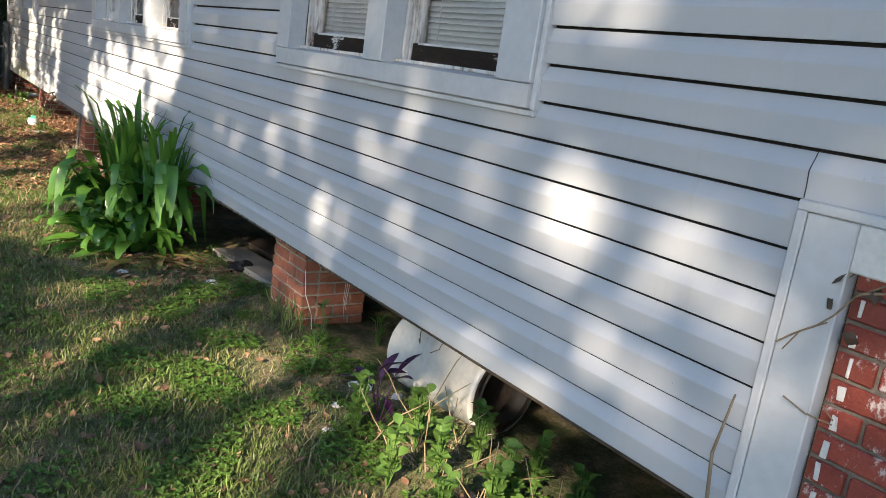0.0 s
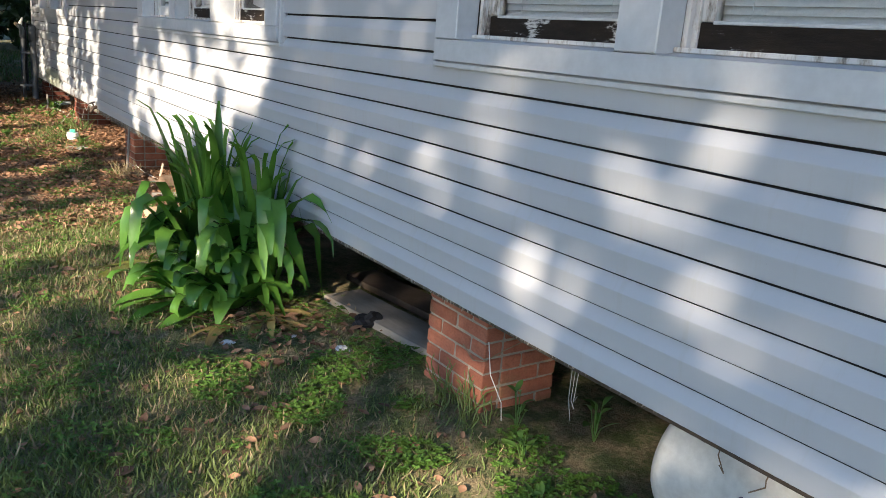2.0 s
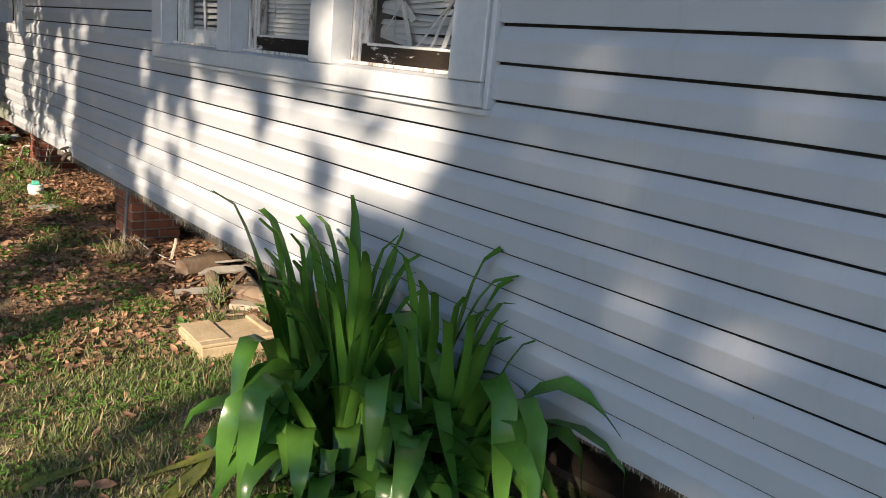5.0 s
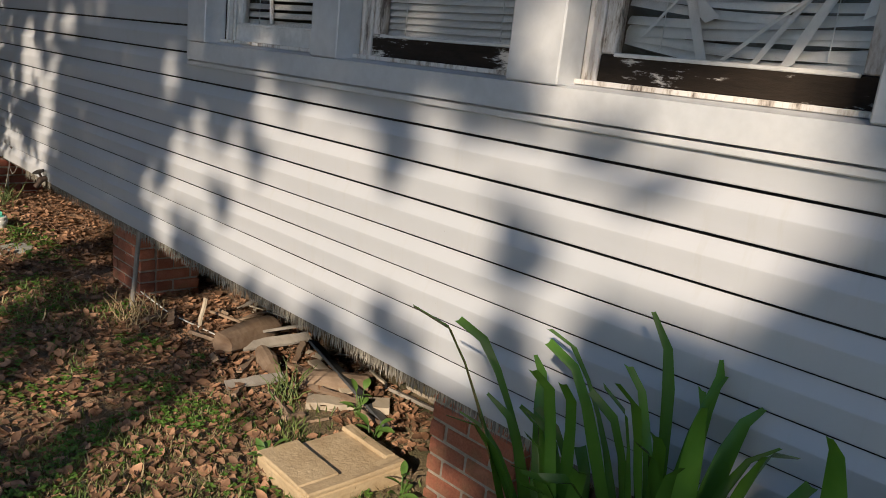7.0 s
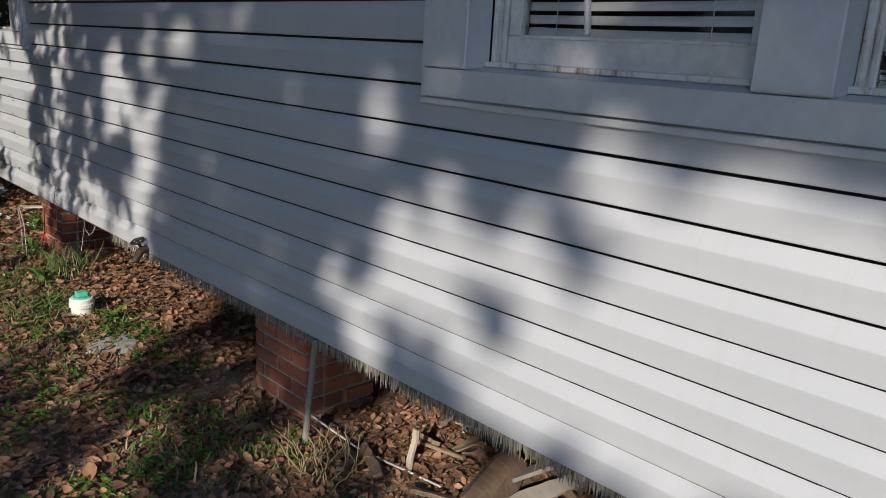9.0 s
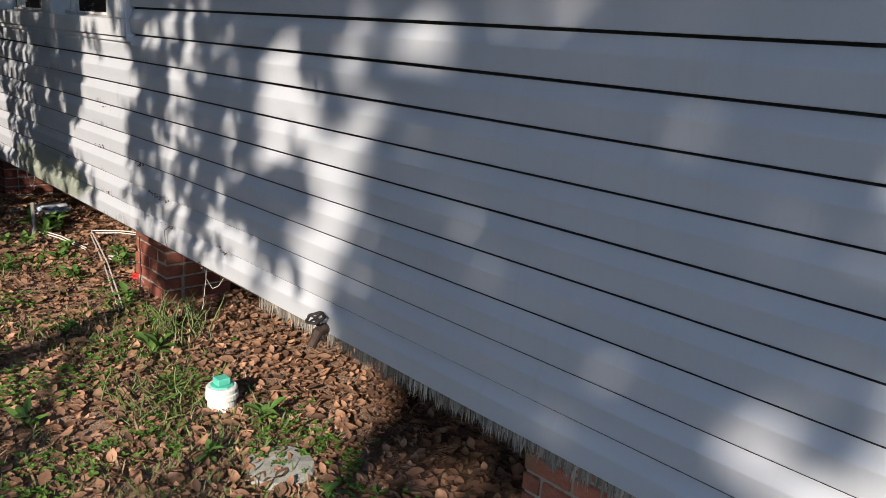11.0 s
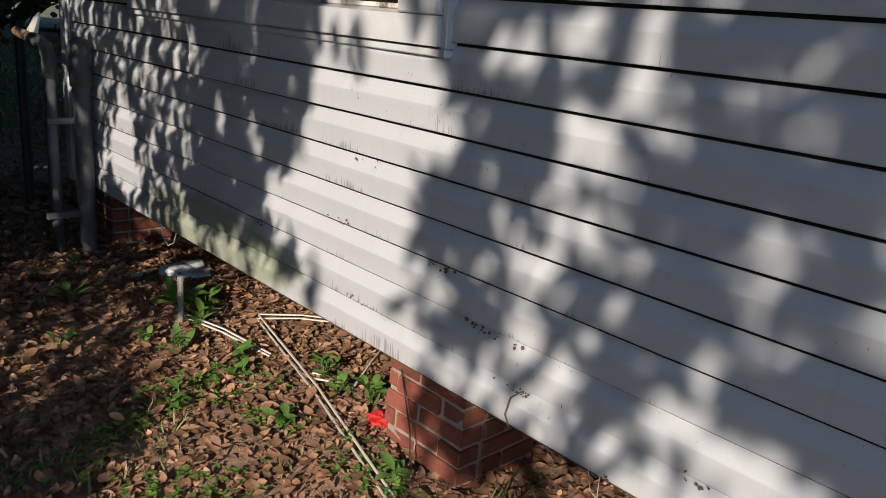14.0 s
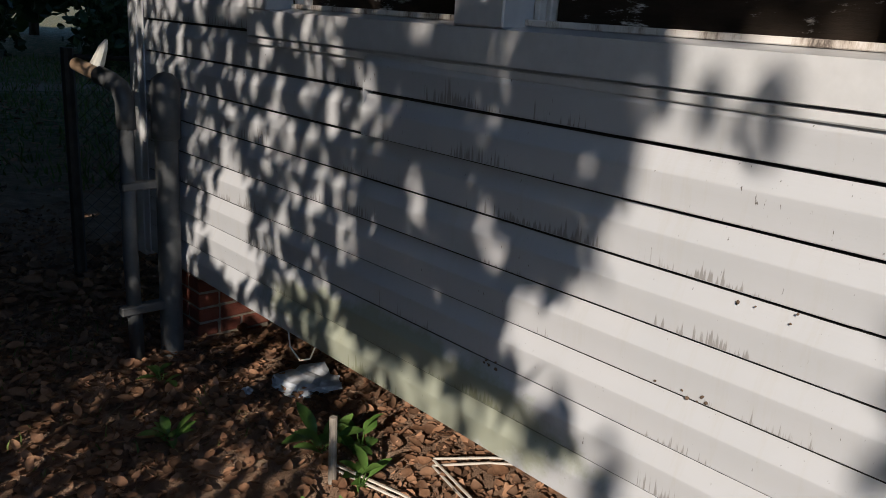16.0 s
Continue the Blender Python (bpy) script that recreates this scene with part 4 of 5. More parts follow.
# ---- fringe under the siding ----
def fringe():
    rnd = random.Random(8)
    vs, fs = [], []
    y = 3.0
    while y < 11.26:
        ln = float(np.interp(y, (3.0, 4.0, 5.5, 6.5, 8.0, 11.26), (0.010, 0.020, 0.028, 0.046, 0.060, 0.060))) * rnd.uniform(0.45, 1.2)
        w = rnd.uniform(0.0012, 0.0028)
        x = W - 0.004 + rnd.uniform(-0.004, 0.004)
        dy, dx = rnd.uniform(-0.008, 0.008), rnd.uniform(-0.008, 0.006)
        b = len(vs)
        vs += [(x, y - w, LOW + 0.006), (x, y + w, LOW + 0.006), (x + dx * 0.4, y + w * 1.2 + dy * 0.4, LOW - ln * 0.6), (x + dx * 0.4, y - w * 1.2 + dy * 0.4, LOW - ln * 0.6), (x + dx, y + dy, LOW - ln)]
        fs += [(b, b + 1, b + 2, b + 3), (b + 3, b + 2, b + 4)]
        y += rnd.uniform(0.0015, 0.0036) if ln > 0.02 else rnd.uniform(0.003, 0.012)
    ob = new("fringe", mesh("fringe", vs, fs, FRINGE))
    tagged(ob, "frayed pale fringe hanging below the siding edge", "fringe", kind="stuff")


fringe()
# raised double lap fixed over the siding under the far window
patch = siding_panel(12.46, 13.86, LOW + 6 * COURSE, 2)
patch.matrix_world = Matrix.Translation((W - 0.001, 12.46, 0)) @ Matrix.Rotation(0.026 / 1.4, 4, "Z") @ Matrix.Translation((-W, -12.46, 0))
part("patch_edge", box(W - 0.040, W - 0.004, 13.861, 13.866, LOW + 6 * COURSE, LOW + 7.7 * COURSE, 0.001), VINYL, wall)


# ---- trees behind the walker, whose crowns throw the dappled shade ----
# openings in the crowns, given by where their light falls on the wall: y, z to y, z and half width
SUNLIT_NEAR = [
    (1.39, 1.05, 1.3, 0.96, 0.11), (1.63, 1.4, 1.6, 1.35, 0.07), (1.66, 0.95, 1.58, 1.09, 0.09), (1.82, 0.69, 1.53, 0.61, 0.13), (1.91, 1.66, 1.93, 1.55, 0.12), (1.95, 1.48, 1.94, 1.45, 0.06),
    (2, 1.09, 2.11, 0.85, 0.14), (2.25, 0.48, 2.68, 0.44, 0.05), (2.43, 0.38, 1.97, 0.45, 0.05), (2.94, 1.22, 3, 1.13, 0.08), (3.08, 0.97, 2.88, 0.73, 0.11), (3.25, 1.09, 3.42, 0.78, 0.075),
    (3.53, 0.84, 3.5, 0.67, 0.13),
]
SUNLIT_LILY_SIDE = [
    (3.8, 1.26, 3.79, 1.22, 0.045), (3.86, 1.11, 3.87, 1.02, 0.06), (3.96, 1.1, 3.94, 1, 0.1), (5.09, 1, 5.08, 0.98, 0.05), (5.15, 0.76, 5.13, 0.75, 0.05), (5.35, 1.11, 5.36, 0.99, 0.055),
    (5.38, 1.51, 5.24, 1.36, 0.06), (5.39, 1.49, 5.37, 1.42, 0.08), (6.18, 1.57, 6.13, 1.53, 0.12), (6.34, 1.36, 6.03, 1.24, 0.15), (6.55, 1.4, 6.15, 1.46, 0.1), (6.56, 0.93, 6.71, 0.78, 0.1),
    (6.68, 1.37, 6.03, 1.42, 0.07),
]
SUNLIT_MIDDLE = [
    (6.78, 1.56, 6.76, 1.46, 0.12), (6.79, 1.16, 6.26, 1.05, 0.17), (7.17, 1.22, 6.99, 1.2, 0.09), (7.2, 1.15, 7, 0.75, 0.17), (7.41, 0.89, 7.06, 0.63, 0.2), (7.58, 0.88, 7.61, 0.74, 0.15),
    (7.61, 0.98, 7.87, 0.82, 0.2), (7.67, 1.21, 7.51, 1.17, 0.07), (7.7, 0.95, 7.55, 0.6, 0.15), (7.7, 1.2, 7.62, 1.22, 0.08), (7.86, 1.1, 8.06, 0.9, 0.2), (8.11, 1.06, 7.78, 0.61, 0.11),
    (8.16, 0.75, 7.78, 0.7, 0.18),
]
SUNLIT_STAKE_SIDE = [
    (8.17, 1.26, 8.2, 1.17, 0.1), (8.2, 1.23, 8.12, 1.13, 0.09), (8.3, 0.58, 7.95, 0.5, 0.13), (8.45, 0.85, 8.25, 0.55, 0.12), (8.45, 1, 8.3, 0.8, 0.1), (8.48, 0.68, 8.31, 0.6, 0.09),
    (8.75, 0.78, 8.45, 0.5, 0.14), (8.79, 1.08, 8.61, 0.9, 0.08), (8.88, 0.83, 8.95, 0.76, 0.1), (8.9, 0.92, 8.85, 0.7, 0.13), (8.91, 0.8, 9.16, 0.54, 0.1), (9.04, 1.34, 9.05, 1.23, 0.07),
    (9.22, 0.62, 9.09, 0.5, 0.13),
]
SUNLIT_TAP_SIDE = [
    (10.31, 1.47, 10.34, 1.4, 0.06), (10.39, 1.49, 10.49, 1.41, 0.07), (10.62, 1.25, 10.65, 1.08, 0.07), (10.65, 1.49, 10.58, 1.45, 0.06), (10.74, 1.07, 10.88, 0.64, 0.11), (10.75, 1.38, 10.71, 1.33, 0.07),
    (10.77, 1.02, 10.63, 0.89, 0.09), (10.85, 0.63, 10.97, 0.72, 0.09), (10.94, 1.17, 10.85, 0.95, 0.11), (11.06, 1.37, 11.08, 1.23, 0.08), (11.11, 1.27, 11.15, 1.07, 0.15), (11.13, 0.53, 11.52, 0.49, 0.06),
    (11.18, 1.35, 11.05, 1.35, 0.09),
]
SUNLIT_FAR = [
    (11.27, 0.98, 11.24, 0.94, 0.06), (11.39, 0.88, 11.46, 0.84, 0.05), (11.47, 1.11, 11.46, 1.08, 0.05), (11.59, 0.64, 11.1, 0.51, 0.08), (11.66, 0.66, 11.57, 0.65, 0.05), (11.83, 1.47, 11.78, 1.29, 0.05),
    (11.89, 1.04, 11.95, 0.97, 0.05), (11.91, 1.25, 11.93, 1.18, 0.09), (11.99, 1.44, 12, 1.39, 0.07), (12.01, 0.66, 11.95, 0.61, 0.08), (12.06, 0.87, 12, 0.84, 0.05), (12.23, 1.37, 12.15, 1.34, 0.06),
    (12.54, 0.7, 12.36, 0.7, 0.06),
]
SUNLIT_PATCH_SIDE = [
    (12.56, 1.33, 12.48, 1.29, 0.08), (12.6, 0.99, 12.88, 0.58, 0.12), (12.68, 1.3, 12.49, 1.13, 0.13), (12.71, 1.18, 12.94, 1, 0.16), (12.75, 0.9, 12.85, 0.6, 0.16), (12.89, 1.43, 12.67, 1.43, 0.11),
    (12.9, 0.55, 12.5, 0.52, 0.08), (12.91, 0.47, 11.55, 0.46, 0.05), (12.95, 1.01, 12.76, 0.66, 0.17), (12.95, 1.05, 13.05, 0.72, 0.14), (12.96, 1.24, 12.88, 1.19, 0.11), (12.99, 0.83, 12.68, 0.75, 0.2),
    (13.03, 0.97, 13.2, 0.66, 0.07),
]
SUNLIT_CORNER = [
    (13.22, 0.86, 13.26, 0.74, 0.06), (13.42, 0.95, 13.36, 0.92, 0.045), (13.68, 1.06, 13.65, 0.98, 0.045), (13.86, 1.23, 13.81, 1.17, 0.05), (13.98, 0.48, 13.05, 0.5, 0.05), (14.63, 0.87, 14.52, 0.65, 0.08),
    (14.7, 0.74, 14.57, 0.56, 0.1), (14.85, 0.62, 14.75, 0.57, 0.06),
]
# the same for light that falls on the ground: x, y to x, y and half width
SUNLIT_LAWN = [
    (1.4, 1.6, 1.75, 2.45, 0.28), (0.8, 2.4, 1.2, 2.8, 0.17), (1.1, 2.82, 1.13, 2.79, 0.11), (1.09, 3.42, 1.5, 3.44, 0.21), (0.5, 3.6, 0.9, 4, 0.11), (0.8, 7.01, 1.2, 7.5, 0.28),
    (0.58, 7.61, 1.45, 7.54, 0.28), (1.65, 7.61, 1.94, 7.55, 0.39), (1.15, 8.03, 1.28, 8.08, 0.17), (1.85, 8.34, 2.12, 8.56, 0.25), (1.04, 8.62, 1.07, 8.4, 0.11), (2.19, 9.3, 2.17, 9.02, 0.17),
    (0.72, 9.36, 1.14, 9.71, 0.21), (1.67, 9.42, 1.74, 9.31, 0.11), (1.49, 10.55, 1.84, 11.19, 0.21), (1.82, 10.96, 2.11, 11.26, 0.28),
]
SUNLIT_SOIL = [
    (1.9, 13.7, 2.2, 13.2, 0.3), (1.7, 13.3, 1.95, 12.9, 0.22),
    (1.44, 11.36, 1.41, 11.18, 0.17), (2.19, 11.58, 1.82, 10.98, 0.28), (1.64, 11.75, 1.66, 11.57, 0.17), (2.03, 11.8, 2.24, 11.27, 0.34), (0.99, 11.93, 2.35, 13.18, 0.28), (0.99, 12.05, 1.5, 12.03, 0.31),
    (0.96, 12.46, 1.08, 12.7, 0.17), (1.85, 13.15, 2.06, 13.44, 0.28), (1.89, 13.3, 1.35, 12.8, 0.31), (2.19, 13.56, 2.23, 13.26, 0.28), (1.68, 13.71, 1.75, 13.57, 0.11), (2.11, 13.87, 2.15, 13.73, 0.14),
    (1.82, 13.97, 1.79, 13.9, 0.05), (2.23, 14.04, 2.25, 13.78, 0.21), (1.64, 14.21, 1.63, 14.16, 0.05), (2.25, 14.26, 2.22, 14.08, 0.06),
]


def on_wall(p):
    """Where the shadow of p falls in the plane of the wall."""
    s = (p[0] - W) / TO_SUN.x
    return p[1] - TO_SUN.y * s, p[2] - TO_SUN.z * s


OPENINGS = SUNLIT_NEAR + SUNLIT_LILY_SIDE + SUNLIT_MIDDLE + SUNLIT_STAKE_SIDE + SUNLIT_TAP_SIDE + SUNLIT_FAR + SUNLIT_PATCH_SIDE + SUNLIT_CORNER
for x0, y0, x1, y1, r in SUNLIT_LAWN + SUNLIT_SOIL:
    OPENINGS = OPENINGS + [(*on_wall((x0, y0, 0.0)), *on_wall((x1, y1, 0.0)), r)]


OPEN = np.array(OPENINGS)
OPEN_D = OPEN[:, 2:4] - OPEN[:, 0:2]
OPEN_L = (OPEN_D ** 2).sum(1) + 1e-6


def opening(y, z):
    """How far y, z lies from the nearest opening, in half widths of it."""
    q = np.array((y, z)) - OPEN[:, 0:2]
    t = np.clip((q * OPEN_D).sum(1) / OPEN_L, 0, 1)
    return float((np.hypot(q[:, 0] - OPEN_D[:, 0] * t, q[:, 1] - OPEN_D[:, 1] * t) / OPEN[:, 4]).min())


def crown_leaves(rnd, count, y0, y1, z0, z1, s0, s1, size, loose, hang):
    w = 0.17 if hang else 0.28
    shape = (np.array([(0, -0.5, 0), (w, -0.1, 0.05), (w * 0.7, 0.25, 0.0), (0, 0.5, -0.05), (-w * 0.7, 0.25, 0.0), (-w, -0.1, 0.05)]), [(0, 1, 2, 3), (0, 3, 4, 5)])
    items = []
    for _ in range(count):
        y, z, s = rnd.uniform(y0, y1), rnd.uniform(z0, z1), rnd.uniform(s0, s1)
        if opening(y, z) < 0.72 + 0.55 * rnd.random() and (y > 5.6 or z < 0.3 or rnd.random() < 0.72):
            continue
        if noise.noise(Vector((y * 2.2, z * 2.2, s * 0.15))) < (-0.9 if z < 0.2 and y > 13.8 else loose):
            continue
        if z < 0.2 and rnd.random() < float(np.interp(y, (4.8, 5.8, 8.8, 9.4, 10.6, 11.2, 13.2, 13.5), (0.5, 0.78, 0.76, 0.45, 0.45, 0.85, 0.85, 0.05))):
            continue
        if s < 4.5 and y < 13.0 + (1.0 - min(z, 1.4)) * 0.3 + 0.3 * noise.noise(Vector((y * 3, z * 3, 5))):
            continue
        p = Vector((W, y, z)) + TO_SUN * s
        k = size * rnd.uniform(0.6, 1.3)
        turn = (-90 + rnd.gauss(0, 22), rnd.gauss(0, 20)) if hang else (rnd.uniform(0, 180), rnd.uniform(0, 180))
        items.append((0, Matrix.Translation(p) @ pose(0, 0, 0, *turn, rnd.uniform(0, 360)) @ Matrix.Scale(k * (1.35 if hang else 1), 4)))
    return items, [shape]


def shade_tree(label, trunk_at, y0, y1, z0, z1, s0, s1, count, size, seed, loose=-0.55, hang=False):
    rnd = random.Random(seed)
    tx, ty = trunk_at
    tree = thing("tree", label, "tree", (0, 0, 0), "trees behind the walker")
    top = Vector((W, (y0 + y1) / 2, 0.0)) + TO_SUN * ((s0 + s1) / 2)
    root = Vector((tx, ty, lift(tx, ty) - 0.1))
    bend = root.lerp(top, 0.5) + Vector((rnd.uniform(-0.3, 0.3), rnd.uniform(-0.3, 0.3), 0.3))
    part("trunk", tube([root, root + Vector((0, 0, 0.9)), bend, top], [0.24, 0.19, 0.13, 0.05], 10), BARK, tree, smooth=True)
    items, shapes = crown_leaves(rnd, count, y0, y1, z0, z1, s0, s1, size, loose, hang)
    low = [m.translation for _, m in items if on_wall(m.translation)[1] < 0.25]
    for k in range(7):
        tip = Vector(low[rnd.randrange(len(low))])
        st = bend.lerp(top, rnd.random())
        part("limb", tube([st, st.lerp(tip, 0.5) + Vector((0, 0, 0.15)), tip], [0.022, 0.014, 0.006], 6), BARK, tree)
    v, f = shapes[0]
    vs, fs, b = [], [], 0
    for _, m in items:
        a = np.array(m)
        vs.append(v @ a[:3, :3].T + a[:3, 3])
        fs.extend([tuple(i + b for i in q) for q in f])
        b += len(v)
    ob = new("crown", mesh("crown", np.concatenate(vs).tolist(), fs, CROWN))
    ob.parent = tree
    return tree


shade_tree("broad leafy tree shading the near wall", (-12.0, -6.8), -1.5, 6.0, -1.9, 6.5, 15.5, 19.0, 23000, 0.23, 1, -0.8)
shade_tree("broad leafy tree shading the middle wall", (-9.0, 1.8), 5.6, 11.4, -1.9, 6.5, 11.5, 14.5, 25000, 0.20, 2, -0.8)
shade_tree("leafy tree shading the far wall", (-5.2, 8.4), 10.9, 13.9, -1.8, 6.0, 5.0, 7.0, 14000, 0.135, 3, -0.5, True)
shade_tree("low leafy tree shading the house corner", (-2.6, 12.2), 12.4, 18.5, -1.6, 5.0, 3.0, 4.4, 27000, 0.105, 4, -0.7, True)
# the last one is added out of view to darken the ground past the corner
shade_tree("unseen dense tree added to shade the lawn past the house", (-3.4, 15.6), 15.2, 30.0, -4.0, 0.8, 4.0, 8.0, 26000, 0.26, 5, -0.9)


# ---- far distance past the house corner ----
def bush(name, at, size, count, seed, trunk=0.0):
    rnd = random.Random(seed)
    t = thing(name, "dark leafy %s far beyond the lawn" % name, name, (0, 0, 0), "greenery in the distance")
    x, y = at
    z = lift(x, y)
    part("trunk", tube([(x, y, z - 0.2), (x + 0.1, y, z + trunk + size * 0.3), (x, y + 0.1, z + trunk + size * 0.8)], [0.12 + trunk * 0.04, 0.08 + trunk * 0.03, 0.03], 8), BARK, t)
    v = np.array([(0, -0.5, 0), (0.28, -0.1, 0.05), (0.2, 0.3, 0.0), (0, 0.5, -0.05), (-0.2, 0.3, 0.0), (-0.28, -0.1, 0.05)])
    vs, fs, b = [], [], 0
    for _ in range(count):
        d = Vector((rnd.gauss(0, 1), rnd.gauss(0, 1), rnd.gauss(0, 1))).normalized() * (rnd.random() ** 0.45)
        r = size * (1 + 0.5 * noise.noise(d * 2.2 + Vector((seed, 0, 0))))
        p = Vector((x + d.x * r, y + d.y * r, max(z + 0.02, z + trunk + size * 0.7 + d.z * r * 0.8)))
        a = np.array(Matrix.Translation(p) @ pose(0, 0, 0, rnd.uniform(0, 180), rnd.uniform(0, 180), rnd.uniform(0, 360)) @ Matrix.Scale(size * rnd.uniform(0.12, 0.26), 4))
        vs.append(v @ a[:3, :3].T + a[:3, 3])
        fs += [(b, b + 1, b + 2, b + 3), (b, b + 3, b + 4, b + 5)]
        b += 6
    ob = new("crown", mesh("crown", np.concatenate(vs).tolist(), fs, CROWN))
    ob.parent = t


for k, (x, y, s, n, tr) in enumerate(((6.6, 27.5, 1.0, 900, 0), (4.2, 31.0, 1.5, 1200, 0), (8.5, 31.5, 1.6, 1200, 0), (12.5, 33.0, 1.9, 1300, 0), (2.0, 34.0, 1.8, 1200, 0), (16.5, 34.5, 2.0, 1200, 0), (-2, 33, 1.8, 1000, 0))):
    bush("bush", (x, y), s, n, 60 + k, tr)
for k, (x, y, s) in enumerate(((3.0, 38.0, 3.4), (8.5, 39.5, 3.8), (14.5, 40.0, 3.6), (-3.5, 39.0, 3.6), (21, 41, 4.0))):
    bush("tree", (x, y), s, 2200, 80 + k, 1.2)

# unseen crowns added over the back lawn and house corner to block sky light
for k, (x, y, s, tr) in enumerate(((-1.6, 17.4, 3.0, 3.4), (-1.8, 22.5, 3.8, 4.0), (8.8, 20.5, 3.8, 4.4), (9.4, 27.0, 4.0, 4.2), (-0.5, 29.0, 4.0, 4.2), (4.6, 34.5, 4.0, 4.0), (-5.6, 18.2, 3.6, 2.6), (-6.5, 24.0, 4.0, 2.6), (-5.8, 14.6, 3.0, 4.6), (-1.5, 16.2, 2.6, 2.8), (1.0, 18.6, 2.6, 2.6), (-0.2, 14.7, 2.6, 4.2), (-2.3, 14.0, 2.7, 4.8), (0.2, 17.3, 2.7, 3.4), (13.0, 22.0, 4.2, 2.4), (13.5, 29.0, 4.2, 2.4))):
    bush("tree", (x, y), s, 2600, 140 + k, tr)

PATHMAT = simple("pale_dirt_path", (0.22, 0.18, 0.12), (0.34, 0.29, 0.21), 4, 0.95, strength=0.6, fine=30)


def dirt_path():
    vs, fs = [], []
    for i in range(48):
        x = -14 + i * 0.6
        c = 24.6 + 0.25 * math.sin(x * 0.7)
        for y in (c - 0.55 + 0.1 * math.sin(x * 3), c + 0.5 + 0.1 * math.sin(x * 2.3)):
            vs.append((x, y, lift(x, y) + 0.006))
    fs = [(2 * i, 2 * i + 2, 2 * i + 3, 2 * i + 1) for i in range(59)]
    tagged(new("pavement", mesh("pavement", vs, fs, PATHMAT)), "worn pale dirt path across the back lawn", "path", kind="structure")


dirt_path()

# ---- things along the wall ----
ENAMEL = simple("chipped_white_enamel", (0.62, 0.60, 0.54), (0.76, 0.75, 0.70), 5, 0.4, strength=0.15, fine=40)
RUSTDARK = simple("dark_rusty_iron", (0.035, 0.028, 0.024), (0.10, 0.07, 0.05), 20, 0.7, 0.6, 0.5)
GREYWOOD = simple("weathered_grey_wood", (0.20, 0.18, 0.15), (0.40, 0.37, 0.32), 6, 0.9, strength=0.7, fine=50, stretch=(1, 0.3, 1), island=False)
PALEWOOD = simple("pale_split_wood", (0.42, 0.35, 0.25), (0.62, 0.55, 0.43), 8, 0.85, strength=0.6, fine=50, stretch=(1, 0.3, 1), island=False)
ROTWOOD = simple("crumbling_brown_wood", (0.16, 0.10, 0.06), (0.38, 0.29, 0.20), 9, 0.95, strength=1.0, fine=30, stretch=(1, 0.3, 1), island=False)
BLACKCLOTH = simple("black_cloth", (0.008, 0.008, 0.009), (0.02, 0.02, 0.022), 20, 0.9)
RAG = simple("pale_blue_white_cloth", (0.54, 0.62, 0.73), (0.78, 0.82, 0.86), 12, 0.9)
BLOCKMAT = simple("yellowed_concrete", (0.36, 0.27, 0.15), (0.52, 0.41, 0.25), 10, 0.95, strength=0.9, fine=70)
CONCRETE = simple("grey_green_concrete", (0.25, 0.26, 0.22), (0.40, 0.40, 0.35), 14, 0.95, strength=0.7)
PVC = simple("white_plastic", (0.66, 0.67, 0.60), (0.76, 0.76, 0.70), 12, 0.4, strength=0.05)
GREENCAP = simple("mint_green_plastic", (0.10, 0.42, 0.30), (0.16, 0.55, 0.40), 12, 0.35, strength=0.05)
GREYPIPE = simple("painted_grey_pipe", (0.054, 0.060, 0.063), (0.102, 0.108, 0.114), 8, 0.5, strength=0.3)
TANPIPE = simple("sun_browned_pipe", (0.34, 0.24, 0.15), (0.48, 0.37, 0.25), 12, 0.5)
GALV = simple("dull_dark_wire", (0.02, 0.018, 0.016), (0.06, 0.052, 0.045), 20, 0.6, 0.3)
SLATMAT = simple("yellowed_white_plastic_strip", (0.58, 0.54, 0.46), (0.74, 0.71, 0.64), 10, 0.6, island=False, spread=0.2)
REDMAT = simple("red_plastic_scrap", (0.55, 0.025, 0.02), (0.70, 0.05, 0.04), 10, 0.45)
PAPER = simple("dirty_white_paper", (0.55, 0.54, 0.52), (0.78, 0.77, 0.75), 30, 0.9)
ROOTS = simple("dry_root_strands", (0.10, 0.065, 0.04), (0.24, 0.17, 0.10), 15, 0.95)
MUD = simple("wasp_mud", (0.07, 0.05, 0.035), (0.16, 0.11, 0.07), 40, 0.95, strength=1.0)


def revolve(profile, sides=32, bm=None):
    """Turn (radius, height) pairs round z."""
    bm = bm or bmesh.new()
    rings = [[bm.verts.new((r * math.cos(2 * math.pi * i / sides), r * math.sin(2 * math.pi * i / sides), h)) for i in range(sides)] for r, h in profile]
    for a, b in zip(rings, rings[1:]):
        for i in range(sides):
            bm.faces.new((a[i], a[(i + 1) % sides], b[(i + 1) % sides], b[i]))
    return bm


